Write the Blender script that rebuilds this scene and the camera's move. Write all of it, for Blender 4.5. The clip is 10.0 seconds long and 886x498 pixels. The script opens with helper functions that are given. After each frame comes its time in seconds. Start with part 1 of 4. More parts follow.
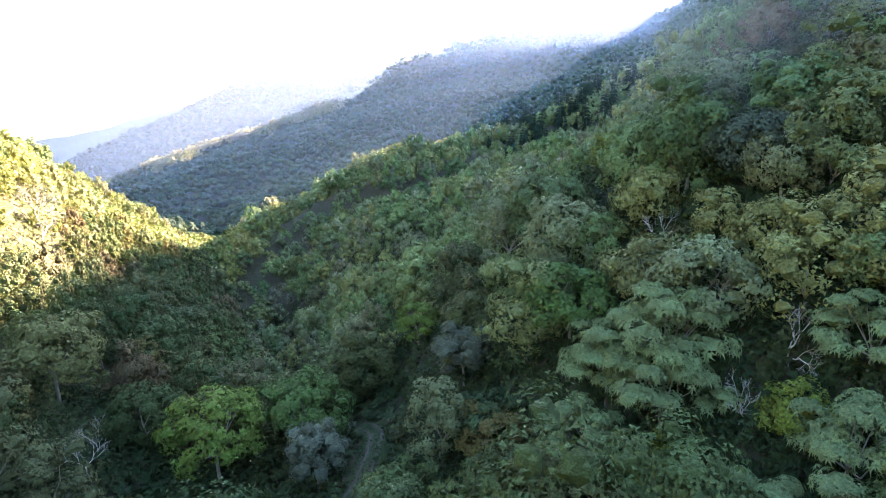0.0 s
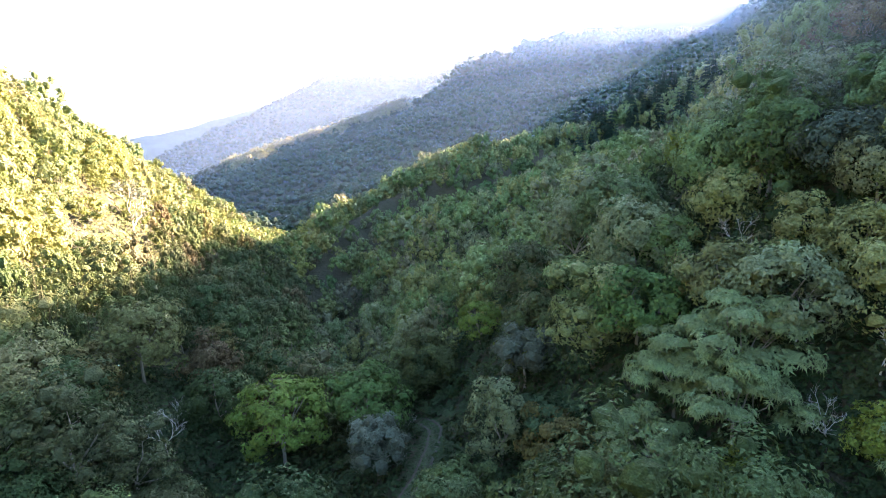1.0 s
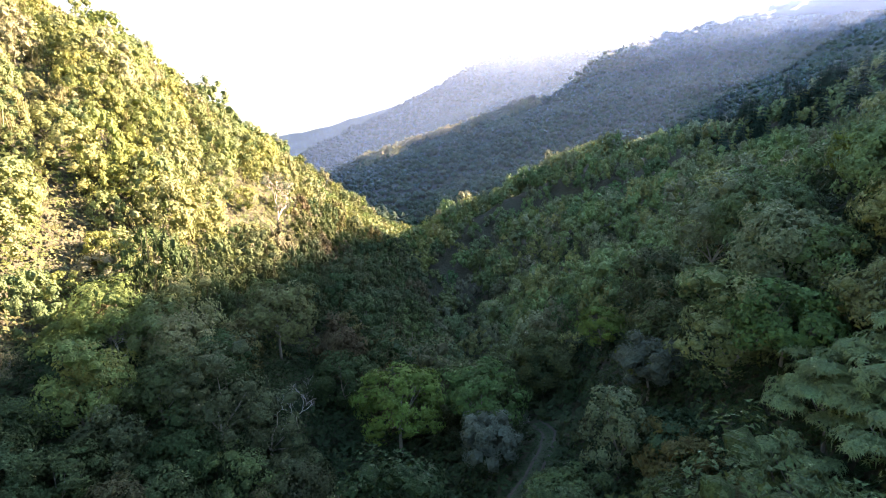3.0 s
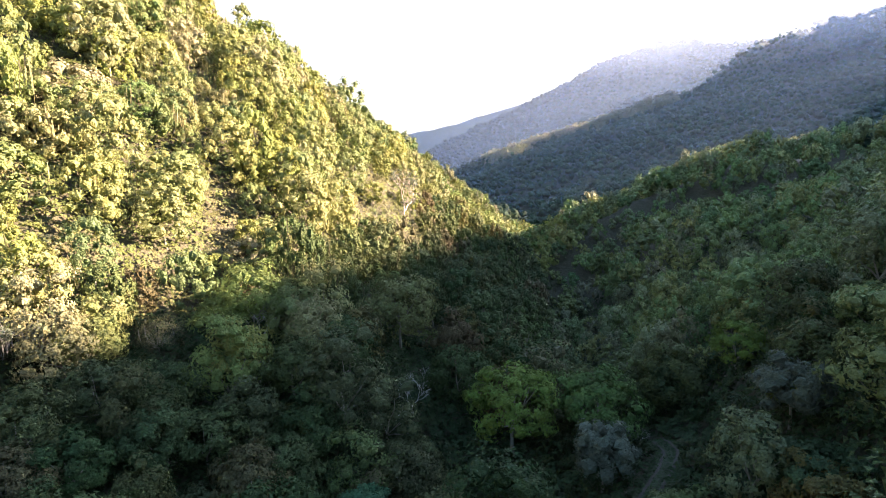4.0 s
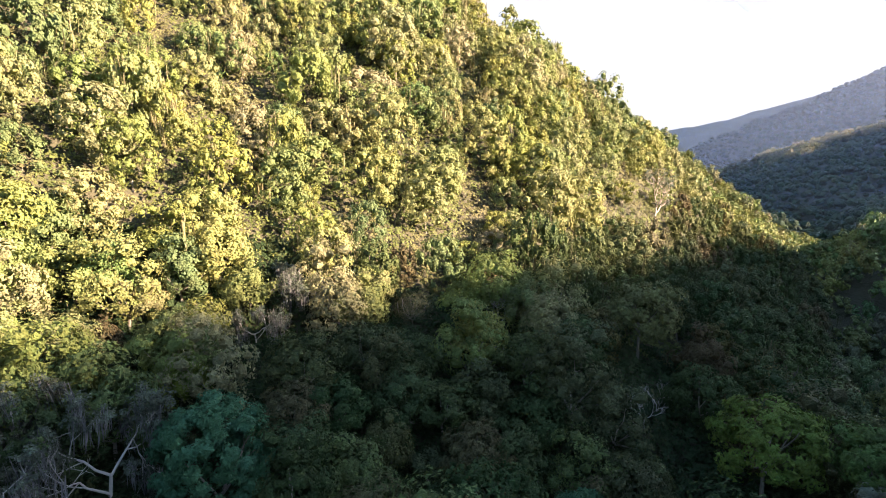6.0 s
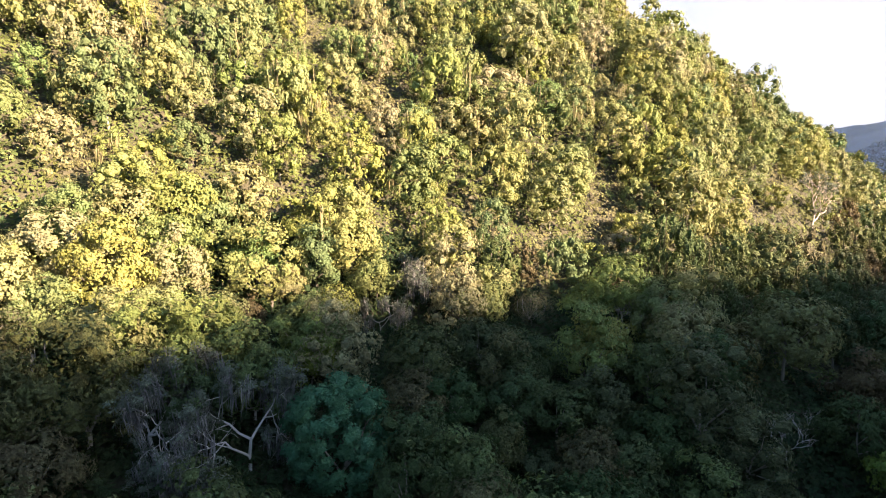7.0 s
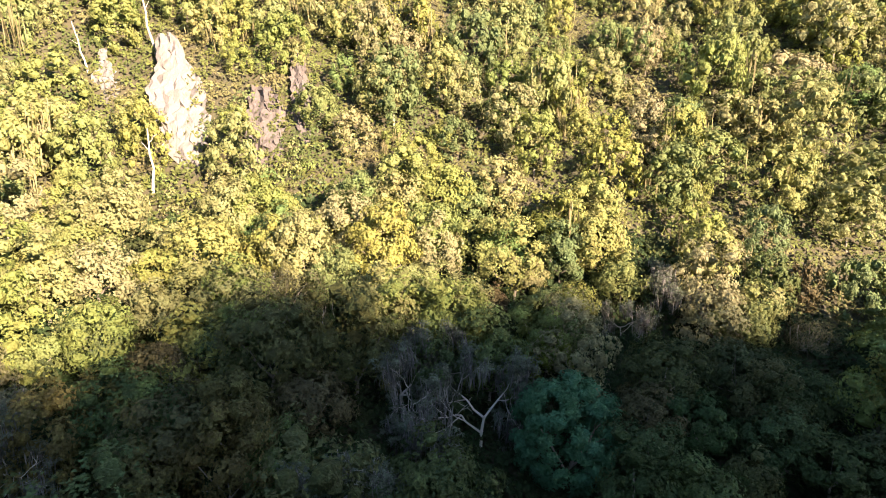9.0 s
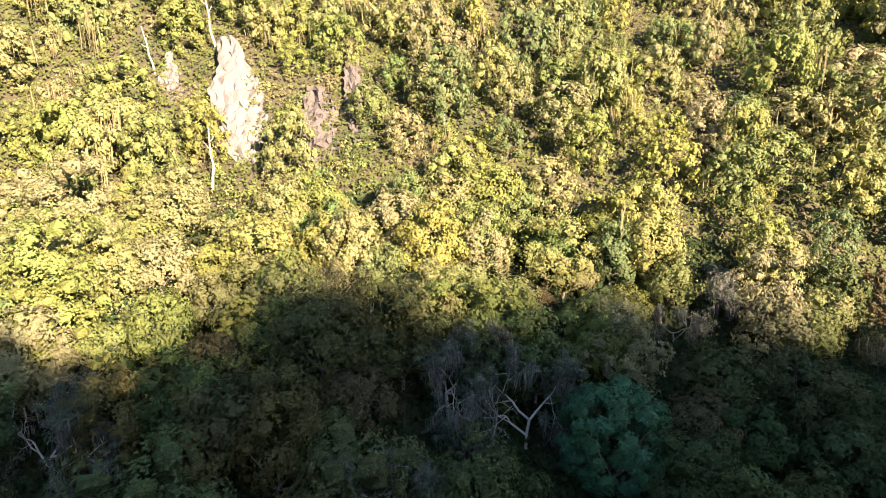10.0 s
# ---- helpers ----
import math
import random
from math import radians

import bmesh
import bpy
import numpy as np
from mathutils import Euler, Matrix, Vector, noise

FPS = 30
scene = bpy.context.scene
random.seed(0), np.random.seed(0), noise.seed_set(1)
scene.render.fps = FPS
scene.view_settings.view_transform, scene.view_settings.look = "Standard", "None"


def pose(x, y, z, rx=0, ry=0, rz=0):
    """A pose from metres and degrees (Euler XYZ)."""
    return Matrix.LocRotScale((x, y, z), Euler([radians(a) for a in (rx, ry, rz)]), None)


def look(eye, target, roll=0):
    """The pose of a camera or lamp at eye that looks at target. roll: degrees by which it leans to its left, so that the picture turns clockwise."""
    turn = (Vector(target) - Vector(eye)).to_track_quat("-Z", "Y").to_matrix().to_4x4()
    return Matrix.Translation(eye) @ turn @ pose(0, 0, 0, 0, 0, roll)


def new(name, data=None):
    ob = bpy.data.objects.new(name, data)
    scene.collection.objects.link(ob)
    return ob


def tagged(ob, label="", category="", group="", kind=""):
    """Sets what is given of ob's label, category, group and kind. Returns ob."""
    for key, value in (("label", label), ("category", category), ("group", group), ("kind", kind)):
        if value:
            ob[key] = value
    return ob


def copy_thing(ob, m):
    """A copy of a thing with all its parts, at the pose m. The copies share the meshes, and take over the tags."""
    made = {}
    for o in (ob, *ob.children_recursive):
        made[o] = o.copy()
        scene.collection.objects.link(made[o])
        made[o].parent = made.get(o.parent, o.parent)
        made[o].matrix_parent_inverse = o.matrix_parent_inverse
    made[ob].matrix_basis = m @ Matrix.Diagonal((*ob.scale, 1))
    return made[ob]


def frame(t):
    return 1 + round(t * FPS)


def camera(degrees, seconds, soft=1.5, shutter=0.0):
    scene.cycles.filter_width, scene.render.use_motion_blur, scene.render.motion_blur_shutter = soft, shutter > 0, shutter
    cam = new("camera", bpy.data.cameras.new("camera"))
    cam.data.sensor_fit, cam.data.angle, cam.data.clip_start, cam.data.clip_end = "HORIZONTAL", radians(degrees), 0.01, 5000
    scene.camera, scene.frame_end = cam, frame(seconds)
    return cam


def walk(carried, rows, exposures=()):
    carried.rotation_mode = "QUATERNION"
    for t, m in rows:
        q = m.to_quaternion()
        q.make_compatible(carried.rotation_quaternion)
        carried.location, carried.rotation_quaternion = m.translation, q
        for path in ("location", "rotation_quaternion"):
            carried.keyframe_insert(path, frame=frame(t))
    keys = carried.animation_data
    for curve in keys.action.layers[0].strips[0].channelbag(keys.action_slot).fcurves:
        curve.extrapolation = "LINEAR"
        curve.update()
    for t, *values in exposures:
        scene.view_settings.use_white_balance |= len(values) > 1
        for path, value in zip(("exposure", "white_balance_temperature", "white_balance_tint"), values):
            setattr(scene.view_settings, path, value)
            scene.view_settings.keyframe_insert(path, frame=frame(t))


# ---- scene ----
# A steep forested valley seen from a hovering drone that turns on the spot.
EYE_Z = 38.0
cam = camera(77.55, 10.0, soft=1.0)
TURN = [
    (0.0, 0.00), (0.3, 0.15), (0.5, 0.89), (0.75, 3.75), (1.0, 6.77), (1.25, 9.75), (1.5, 12.42), (1.7, 12.85), (2.0, 12.95),
    (2.2, 12.96), (2.5, 13.9), (2.75, 16.5), (3.0, 19.65), (3.3, 23.46), (3.5, 26.01), (4.0, 32.38), (4.5, 38.80),
    (5.0, 45.21), (5.5, 51.55), (5.7, 54.06), (6.25, 61.0), (6.8, 68.01), (7.0, 70.66), (7.5, 77.09), (8.0, 83.56),
    (8.5, 90.04), (9.0, 96.34), (9.25, 99.3), (9.5, 101.23), (9.7, 101.42), (10.0, 101.43),
]
TILT, LEAN = -12.25, -0.85
walk(cam, [(t, pose(0, 0, EYE_Z, 90 + TILT, 0, yaw) @ pose(0, 0, 0, 0, 0, LEAN)) for t, yaw in TURN],
     exposures=[(0.0, 4.9), (2.2, 4.3), (4.0, 3.75), (5.5, 3.35), (7.0, 3.15), (10.0, 2.92)])

# ---- light ----
SUN_AZ, SUN_EL = 318.0, 20.0          # bearing counted to the left of the first view
sun_dir = Vector((-math.sin(radians(SUN_AZ)) * math.cos(radians(SUN_EL)),
                  math.cos(radians(SUN_AZ)) * math.cos(radians(SUN_EL)), math.sin(radians(SUN_EL))))
sun_data = bpy.data.lights.new("sun", "SUN")
sun_data.energy, sun_data.angle, sun_data.color = 4.8, radians(0.6), (1.0, 0.73, 0.52)
sun = new("sun", sun_data)
sun.matrix_world = look(sun_dir * 300, (0, 0, 0))
world = bpy.data.worlds.new("sky")
scene.world = world
world.use_nodes = True
wn, wl = world.node_tree.nodes, world.node_tree.links
sky = wn.new("ShaderNodeTexSky")
sky.sky_type, sky.sun_disc = "NISHITA", False
sky.sun_elevation, sky.sun_rotation = radians(SUN_EL), math.atan2(sun_dir.x, sun_dir.y)
sky.air_density, sky.dust_density, sky.ozone_density = 1.0, 0.8, 2.0
wl.new(sky.outputs[0], wn["Background"].inputs[0])
wn["Background"].inputs[1].default_value = 0.05

# ---- helpers ----


def polar(az, d):
    """A place by its bearing (degrees to the left of the first view) and its distance from the drone."""
    return np.array([-math.sin(radians(az)) * d, math.cos(radians(az)) * d])


def make_mesh(name, V, quads, tris, mats, qm=None, tm=None, tint=None, smooth=False):
    me = bpy.data.meshes.new(name)
    nq, nt = len(quads), len(tris)
    me.vertices.add(len(V))
    me.vertices.foreach_set("co", np.asarray(V, np.float32).ravel())
    loops = np.concatenate([np.asarray(quads, np.int32).reshape(-1), np.asarray(tris, np.int32).reshape(-1)])
    me.loops.add(len(loops))
    me.loops.foreach_set("vertex_index", loops)
    me.polygons.add(nq + nt)
    starts = np.concatenate([np.arange(nq) * 4, nq * 4 + np.arange(nt) * 3]).astype(np.int32)
    me.polygons.foreach_set("loop_start", starts)
    for m in mats:
        me.materials.append(m)
    idx = np.concatenate([np.zeros(nq, np.int32) if qm is None else qm, np.zeros(nt, np.int32) if tm is None else tm])
    me.polygons.foreach_set("material_index", idx.astype(np.int32))
    me.polygons.foreach_set("use_smooth", np.full(nq + nt, smooth))
    if tint is not None:
        at = me.attributes.new("tint", "FLOAT", "POINT")
        at.data.foreach_set("value", np.asarray(tint, np.float32))
    me.update(calc_edges=True)
    me.validate()
    return me


class Shape:
    """A bag of vertices, quads and triangles; material 0 is foliage, 1 is bark."""

    def __init__(self):
        self.v, self.q, self.t, self.qm, self.tm, self.n = [], [], [], [], [], 0

    def add(self, v, q=None, t=None, m=0):
        v = np.asarray(v, float)
        if q is not None and len(q):
            self.q.append(np.asarray(q) + self.n)
            self.qm.append(np.full(len(q), m))
        if t is not None and len(t):
            self.t.append(np.asarray(t) + self.n)
            self.tm.append(np.full(len(t), m))
        self.v.append(v)
        self.n += len(v)
        return self

    def done(self):
        cat = lambda a, w: np.concatenate(a) if a else np.zeros((0, w), int)
        return (np.concatenate(self.v), cat(self.q, 4), cat(self.t, 3),
                np.concatenate(self.qm) if self.qm else np.zeros(0, int), np.concatenate(self.tm) if self.tm else np.zeros(0, int))


def unit(v):
    return v / np.maximum(np.linalg.norm(v, axis=-1, keepdims=True), 1e-9)


def value_noise(x, y, cell, seed=0):
    """Smooth noise from 0 to 1 over the plan, with features about one cell wide."""
    x, y = np.asarray(x) / cell, np.asarray(y) / cell
    xi, yi = np.floor(x).astype(np.int64), np.floor(y).astype(np.int64)
    fx, fy = x - xi, y - yi
    fx, fy = fx * fx * (3 - 2 * fx), fy * fy * (3 - 2 * fy)

    def h(a, b):
        n = (a * 374761393 + b * 668265263 + seed * 974634777) & 0x7FFFFFFF
        n = ((n ^ (n >> 13)) * 1274126177) & 0x7FFFFFFF
        return ((n ^ (n >> 16)) & 0xFFFF) / 65535.0
    return (h(xi, yi) * (1 - fx) + h(xi + 1, yi) * fx) * (1 - fy) + (h(xi, yi + 1) * (1 - fx) + h(xi + 1, yi + 1) * fx) * fy


# ---- the lie of the land: ridge lines as (bearing, distance, height), each with its slope ----
RIDGES = {
    "sunny": (1.0, [(23.2, 330, -29), (26.8, 325, -13), (30.2, 315, 5), (33.6, 300, 17), (36.3, 290, 26), (41.5, 265, 38), (43, 255, 50), (46.2, 240, 55),
                    (49.3, 225, 69), (60, 205, 97), (75, 195, 113), (90, 190, 120), (105, 190, 122), (120, 195, 122), (140, 210, 125), (165, 260, 130)]),
    "sunny_top": (0.4, [(78, 480, 130), (100, 450, 150), (140, 450, 160), (165, 480, 160)]),
    "shady": (0.95, [(-11.5, 200, 2), (-14.2, 178, 15), (-16.7, 160, 26), (-19.2, 144, 34), (-21.5, 130, 40), (-24.2, 115, 45), (-28.3, 100, 49), (-35, 105, 62),
                     (-45, 120, 85), (-55, 160, 103)]),
    "shady_top": (0.62, [(-55, 195, 103), (-62, 215, 112), (-70, 222, 115), (-90, 250, 120), (-115, 262, 130), (-140, 280, 136), (-165, 310, 136), (-185, 380, 130)]),
    "second": (0.55, [(20.3, 230, -16), (16.8, 250, -3), (11.1, 275, 6), (7, 285, 13), (2.4, 300, 28), (-4, 310, 31), (-6.8, 318, 29),
                      (-12.3, 340, 40), (-17.4, 360, 60), (-22.3, 380, 68), (-30, 430, 108), (-36, 480, 148), (-45, 520, 172), (-60, 560, 185)]),
    "third": (0.36, [(30.6, 820, -18), (26, 850, -1), (20.9, 880, 27), (12.3, 900, 62), (7.9, 860, 84), (0, 800, 92), (-12, 760, 98), (-25, 720, 115),
                     (-40, 720, 150)]),
    # past bearing -28 unseen; heights shaped to cast the slope's shadow edge
    "misty": (0.8, [(7.0, 960, 78), (4.6, 960, 142), (3.3, 960, 156), (-4, 960, 200), (-12, 960, 230), (-22, 960, 252), (-28, 980, 264), (-29, 980, 268), (-29.8, 980, 296), (-30.7, 980, 326), (-31.4, 980, 333), (-32.1, 980, 338), (-32.8, 980, 350), (-33.5, 980, 350), (-34.2, 980, 358),
                    (-34.9, 980, 362), (-35.6, 980, 363), (-36.3, 980, 376), (-37.0, 980, 381), (-37.7, 980, 387), (-38.4, 980, 395), (-39.1, 980, 397), (-39.8, 980, 394), (-40.5, 980, 400), (-40.9, 980, 401), (-41.3, 980, 392), (-41.9, 980, 392), (-42.6, 980, 401),
                    (-43.3, 980, 406), (-44.0, 980, 409), (-46, 985, 404), (-54, 1010, 375), (-65, 1050, 350)]),
    "far": (0.5, [(34, 2400, -110), (32.6, 2400, -80), (29.7, 2430, -26), (27, 2450, 73), (25.5, 2480, 102), (20.5, 2500, 180), (16.8, 2500, 282), (15.2, 2500, 314), (11.5, 2500, 370), (9.8, 2500, 382),
                  (7.7, 2500, 354), (4.4, 2500, 342), (-8, 2500, 350), (-25, 2500, 330)]),
    "farthest": (0.35, [(42, 4300, -80), (35.9, 4300, 28), (32.3, 4300, 58), (28.9, 4300, 130), (24.3, 4300, 230), (21.6, 4300, 282), (12, 4300, 300), (-5, 4300, 280)]),
}
STREAM = [(160, 110, 3), (140, 80, 0), (100, 52, -4), (70, 48, -6), (33, 57, -7), (19, 84, -8), (14.6, 105, -10), (16.4, 145, -12), (18.5, 180, -14), (20.4, 230, -17), (21.9, 290, -25), (24, 400, -34), (28, 900, -72),
          (34, 2500, -120), (40, 4800, -130)]


def line_points(rows, step):
    out = []
    pts = [np.array([*polar(a, d), z]) for a, d, z in rows]
    for a, b in zip(pts, pts[1:]):
        n = max(1, int(np.linalg.norm(b - a) / step))
        out += [a + (b - a) * i / n for i in range(n)]
    return np.array(out + [pts[-1]])


CRESTS = [(slope, line_points(rows, 6 if rows[0][1] < 700 else 40)) for slope, rows in RIDGES.values()]
BED = line_points(STREAM, 6)
GORGE = 0.6 * np.clip((BED[:, 1] - 70) / 40, 0, 1)          # how steeply the stream has cut in, farther down


def ground_z(x, y):
    x, y = np.atleast_1d(np.asarray(x, float)), np.atleast_1d(np.asarray(y, float))
    z = np.empty(len(x))
    for i in range(0, len(x), 4000):
        px, py = x[i:i + 4000, None], y[i:i + 4000, None]
        d = np.hypot(px - BED[None, :, 0], py - BED[None, :, 1])
        best = (BED[None, :, 2] + 0.28 * np.minimum(d, 420) + 0.01 * d - GORGE * np.maximum(0, 30 - d)).min(1)
        for slope, c in CRESTS:
            d = np.hypot(px - c[None, :, 0], py - c[None, :, 1])
            best = np.maximum(best, (c[None, :, 2] - slope * d).max(1))
        z[i:i + 4000] = best
    r = np.hypot(x, y)
    fade = np.clip((r - 40) / 120, 0.15, 1)
    z += fade * ((value_noise(x, y, 38, 1) - 0.5) * 9 + (value_noise(x, y, 15, 2) - 0.5) * 3.5)
    z += np.clip((r - 500) / 800, 0, 1) * ((value_noise(x, y, 150, 3) - 0.5) * 24 + (value_noise(x, y, 60, 4) - 0.5) * 10)
    return z


# ---- materials ----


def material(name):
    m = bpy.data.materials.new(name)
    m.use_nodes = True
    nt = m.node_tree
    for n in list(nt.nodes):
        if n.type != "OUTPUT_MATERIAL":
            nt.nodes.remove(n)
    return m, nt.nodes, nt.links, nt.nodes["Material Output"]


def ramp_node(nodes, stops, mode="LINEAR"):
    r = nodes.new("ShaderNodeValToRGB")
    r.color_ramp.interpolation = mode
    while len(r.color_ramp.elements) < len(stops):
        r.color_ramp.elements.new(0.5)
    for e, (p, c) in zip(r.color_ramp.elements, stops):
        e.position, e.color = p, (*c, 1)
    return r


def mathn(nodes, links, op, a, b):
    n = nodes.new("ShaderNodeMath")
    n.operation = op
    for i, v in enumerate((a, b)):
        if isinstance(v, (int, float)):
            n.inputs[i].default_value = v
        else:
            links.new(v, n.inputs[i])
    return n.outputs[0]


def foliage(name, stops, gloss=0.62, through_light=0.24, leaf_var=0.42, leaflet=0.17, relief=0.6):
    """Leaves: the tree's own hue from a ramp, leaf by leaf lighter or darker, with the relief of single leaves and some light passing through.
    leaflet: the size of the single leaves on a spray, in metres."""
    m, nodes, links, out = material(name)
    att = nodes.new("ShaderNodeAttribute")
    att.attribute_name = "tint"
    obj = nodes.new("ShaderNodeObjectInfo")
    hue = mathn(nodes, links, "FRACT", mathn(nodes, links, "ADD", att.outputs["Fac"], obj.outputs["Random"]), 0)
    ramp = ramp_node(nodes, stops)
    links.new(hue, ramp.inputs[0])
    geo = nodes.new("ShaderNodeNewGeometry")
    pos = nodes.new("ShaderNodeTexNoise")
    pos.inputs["Scale"].default_value, pos.inputs["Detail"].default_value = 0.55, 3
    links.new(geo.outputs["Position"], pos.inputs["Vector"])
    cell = nodes.new("ShaderNodeTexVoronoi")
    cell.inputs["Scale"].default_value = 1 / leaflet
    links.new(geo.outputs["Position"], cell.inputs["Vector"])
    tone = nodes.new("ShaderNodeSeparateColor")
    links.new(cell.outputs["Color"], tone.inputs[0])
    both = mathn(nodes, links, "ADD", tone.outputs[0], geo.outputs["Random Per Island"])
    v1 = mathn(nodes, links, "MULTIPLY_ADD", both, leaf_var * 0.7)
    v1.node.inputs[2].default_value = 1 - leaf_var * 0.7
    v2 = mathn(nodes, links, "MULTIPLY_ADD", pos.outputs["Fac"], 1.1)
    v2.node.inputs[2].default_value = 0.45
    val = mathn(nodes, links, "MULTIPLY", v1, v2)
    hsv = nodes.new("ShaderNodeHueSaturation")
    hs = mathn(nodes, links, "MULTIPLY_ADD", pos.outputs["Fac"], 0.07)
    hs.node.inputs[2].default_value = 0.465
    links.new(hs, hsv.inputs["Hue"])
    links.new(val, hsv.inputs["Value"])
    links.new(ramp.outputs[0], hsv.inputs["Color"])
    rel = nodes.new("ShaderNodeBump")
    rel.inputs["Strength"].default_value, rel.inputs["Distance"].default_value = relief, leaflet * 1.2
    rel.invert = True
    links.new(cell.outputs["Distance"], rel.inputs["Height"])
    bsdf = nodes.new("ShaderNodeBsdfPrincipled")
    bsdf.inputs["Roughness"].default_value = gloss
    bsdf.inputs["Specular IOR Level"].default_value = 0.14
    links.new(hsv.outputs[0], bsdf.inputs["Base Color"])
    links.new(rel.outputs[0], bsdf.inputs["Normal"])
    tr = nodes.new("ShaderNodeBsdfTranslucent")
    links.new(hsv.outputs[0], tr.inputs["Color"])
    mix = nodes.new("ShaderNodeMixShader")
    mix.inputs[0].default_value = through_light
    links.new(bsdf.outputs[0], mix.inputs[1])
    links.new(tr.outputs[0], mix.inputs[2])
    links.new(mix.outputs[0], out.inputs[0])
    return m


def rough_surface(name, stops, scale, rough=0.9, bump=0.4, stretch=(1, 1, 1), second=6.0):
    m, nodes, links, out = material(name)
    tc = nodes.new("ShaderNodeNewGeometry")
    mp = nodes.new("ShaderNodeMapping")
    mp.inputs["Scale"].default_value = stretch
    links.new(tc.outputs["Position"], mp.inputs[0])
    n1 = nodes.new("ShaderNodeTexNoise")
    n1.inputs["Scale"].default_value, n1.inputs["Detail"].default_value = scale, 6
    n2 = nodes.new("ShaderNodeTexNoise")
    n2.inputs["Scale"].default_value, n2.inputs["Detail"].default_value = scale * second, 4
    for n in (n1, n2):
        links.new(mp.outputs[0], n.inputs["Vector"])
    s = mathn(nodes, links, "MULTIPLY_ADD", n2.outputs["Fac"], 0.45)
    links.new(mathn(nodes, links, "MULTIPLY_ADD", n1.outputs["Fac"], 1.1), s.node.inputs[2])
    r = ramp_node(nodes, stops)
    links.new(mathn(nodes, links, "SUBTRACT", s, 0.28), r.inputs[0])
    bsdf = nodes.new("ShaderNodeBsdfPrincipled")
    bsdf.inputs["Roughness"].default_value = rough
    links.new(r.outputs[0], bsdf.inputs["Base Color"])
    b = nodes.new("ShaderNodeBump")
    b.inputs["Strength"].default_value = bump
    b.inputs["Distance"].default_value = 0.3 / scale
    links.new(s, b.inputs["Height"])
    links.new(b.outputs[0], bsdf.inputs["Normal"])
    links.new(bsdf.outputs[0], out.inputs[0])
    return m


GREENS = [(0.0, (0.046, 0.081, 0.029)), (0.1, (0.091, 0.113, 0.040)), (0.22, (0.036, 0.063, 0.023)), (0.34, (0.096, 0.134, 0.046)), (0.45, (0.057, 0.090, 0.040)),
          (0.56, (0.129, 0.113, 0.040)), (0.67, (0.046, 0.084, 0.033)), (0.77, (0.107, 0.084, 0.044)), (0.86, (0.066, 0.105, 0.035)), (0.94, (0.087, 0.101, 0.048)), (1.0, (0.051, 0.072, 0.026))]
# dry yellow-greens with sunlight put into the colour
SUNLIT_DRY_GREENS = [(0.0, (0.200, 0.225, 0.061)), (0.1, (0.237, 0.242, 0.109)), (0.2, (0.120, 0.185, 0.064)), (0.3, (0.225, 0.245, 0.067)), (0.4, (0.251, 0.232, 0.137)),
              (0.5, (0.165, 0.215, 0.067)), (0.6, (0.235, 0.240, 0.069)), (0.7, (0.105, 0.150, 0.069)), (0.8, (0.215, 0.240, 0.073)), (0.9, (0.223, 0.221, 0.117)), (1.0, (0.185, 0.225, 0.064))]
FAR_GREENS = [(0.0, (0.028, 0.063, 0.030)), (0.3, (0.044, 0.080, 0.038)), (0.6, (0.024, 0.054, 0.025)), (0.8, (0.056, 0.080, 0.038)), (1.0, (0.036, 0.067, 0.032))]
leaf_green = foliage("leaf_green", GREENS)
leaf_dry = foliage("leaf_dry", SUNLIT_DRY_GREENS, through_light=0.3, leaf_var=0.32, leaflet=0.21)
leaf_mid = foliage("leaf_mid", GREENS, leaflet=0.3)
HILL_GREENS = [(0.0, (0.096, 0.158, 0.056)), (0.09, (0.210, 0.225, 0.082)), (0.18, (0.072, 0.116, 0.045)), (0.27, (0.161, 0.233, 0.085)), (0.36, (0.178, 0.171, 0.111)), (0.45, (0.096, 0.164, 0.066)),
               (0.54, (0.232, 0.225, 0.082)), (0.63, (0.081, 0.144, 0.057)), (0.72, (0.162, 0.158, 0.091)), (0.81, (0.136, 0.205, 0.076)), (0.9, (0.193, 0.219, 0.117)), (1.0, (0.112, 0.144, 0.052))]
leaf_hill = foliage("leaf_hill", HILL_GREENS, leaflet=0.19)
leaf_hill_far = foliage("leaf_hill_far", HILL_GREENS, leaflet=0.3)
leaf_spur = foliage("leaf_spur", HILL_GREENS, leaflet=0.8)
leaf_dry_far = foliage("leaf_dry_far", SUNLIT_DRY_GREENS, leaflet=0.8, through_light=0.2)
# pale colour put into the crest leaves to look caught by the sun
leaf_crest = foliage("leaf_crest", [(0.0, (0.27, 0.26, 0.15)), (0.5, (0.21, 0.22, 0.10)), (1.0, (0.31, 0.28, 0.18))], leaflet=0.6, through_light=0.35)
# scrub colour dimmed so that gaps between crowns look shadowed
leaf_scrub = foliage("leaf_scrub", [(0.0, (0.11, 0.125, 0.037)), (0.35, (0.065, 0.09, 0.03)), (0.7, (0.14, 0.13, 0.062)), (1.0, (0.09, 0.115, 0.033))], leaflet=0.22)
# undergrowth colour darkened to stand for deep shade under the crowns
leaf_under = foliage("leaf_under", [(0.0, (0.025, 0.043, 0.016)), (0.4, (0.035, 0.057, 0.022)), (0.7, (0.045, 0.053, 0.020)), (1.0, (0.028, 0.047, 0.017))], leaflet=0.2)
leaf_far = foliage("leaf_far", FAR_GREENS, leaf_var=0.2, leaflet=0.8)


def leaves_of(name, c, spread=0.12, leaflet=0.15):
    return foliage(name, [(0.0, tuple(v * (1 - spread) for v in c)), (1.0, tuple(v * (1 + spread) for v in c))], leaflet=leaflet)


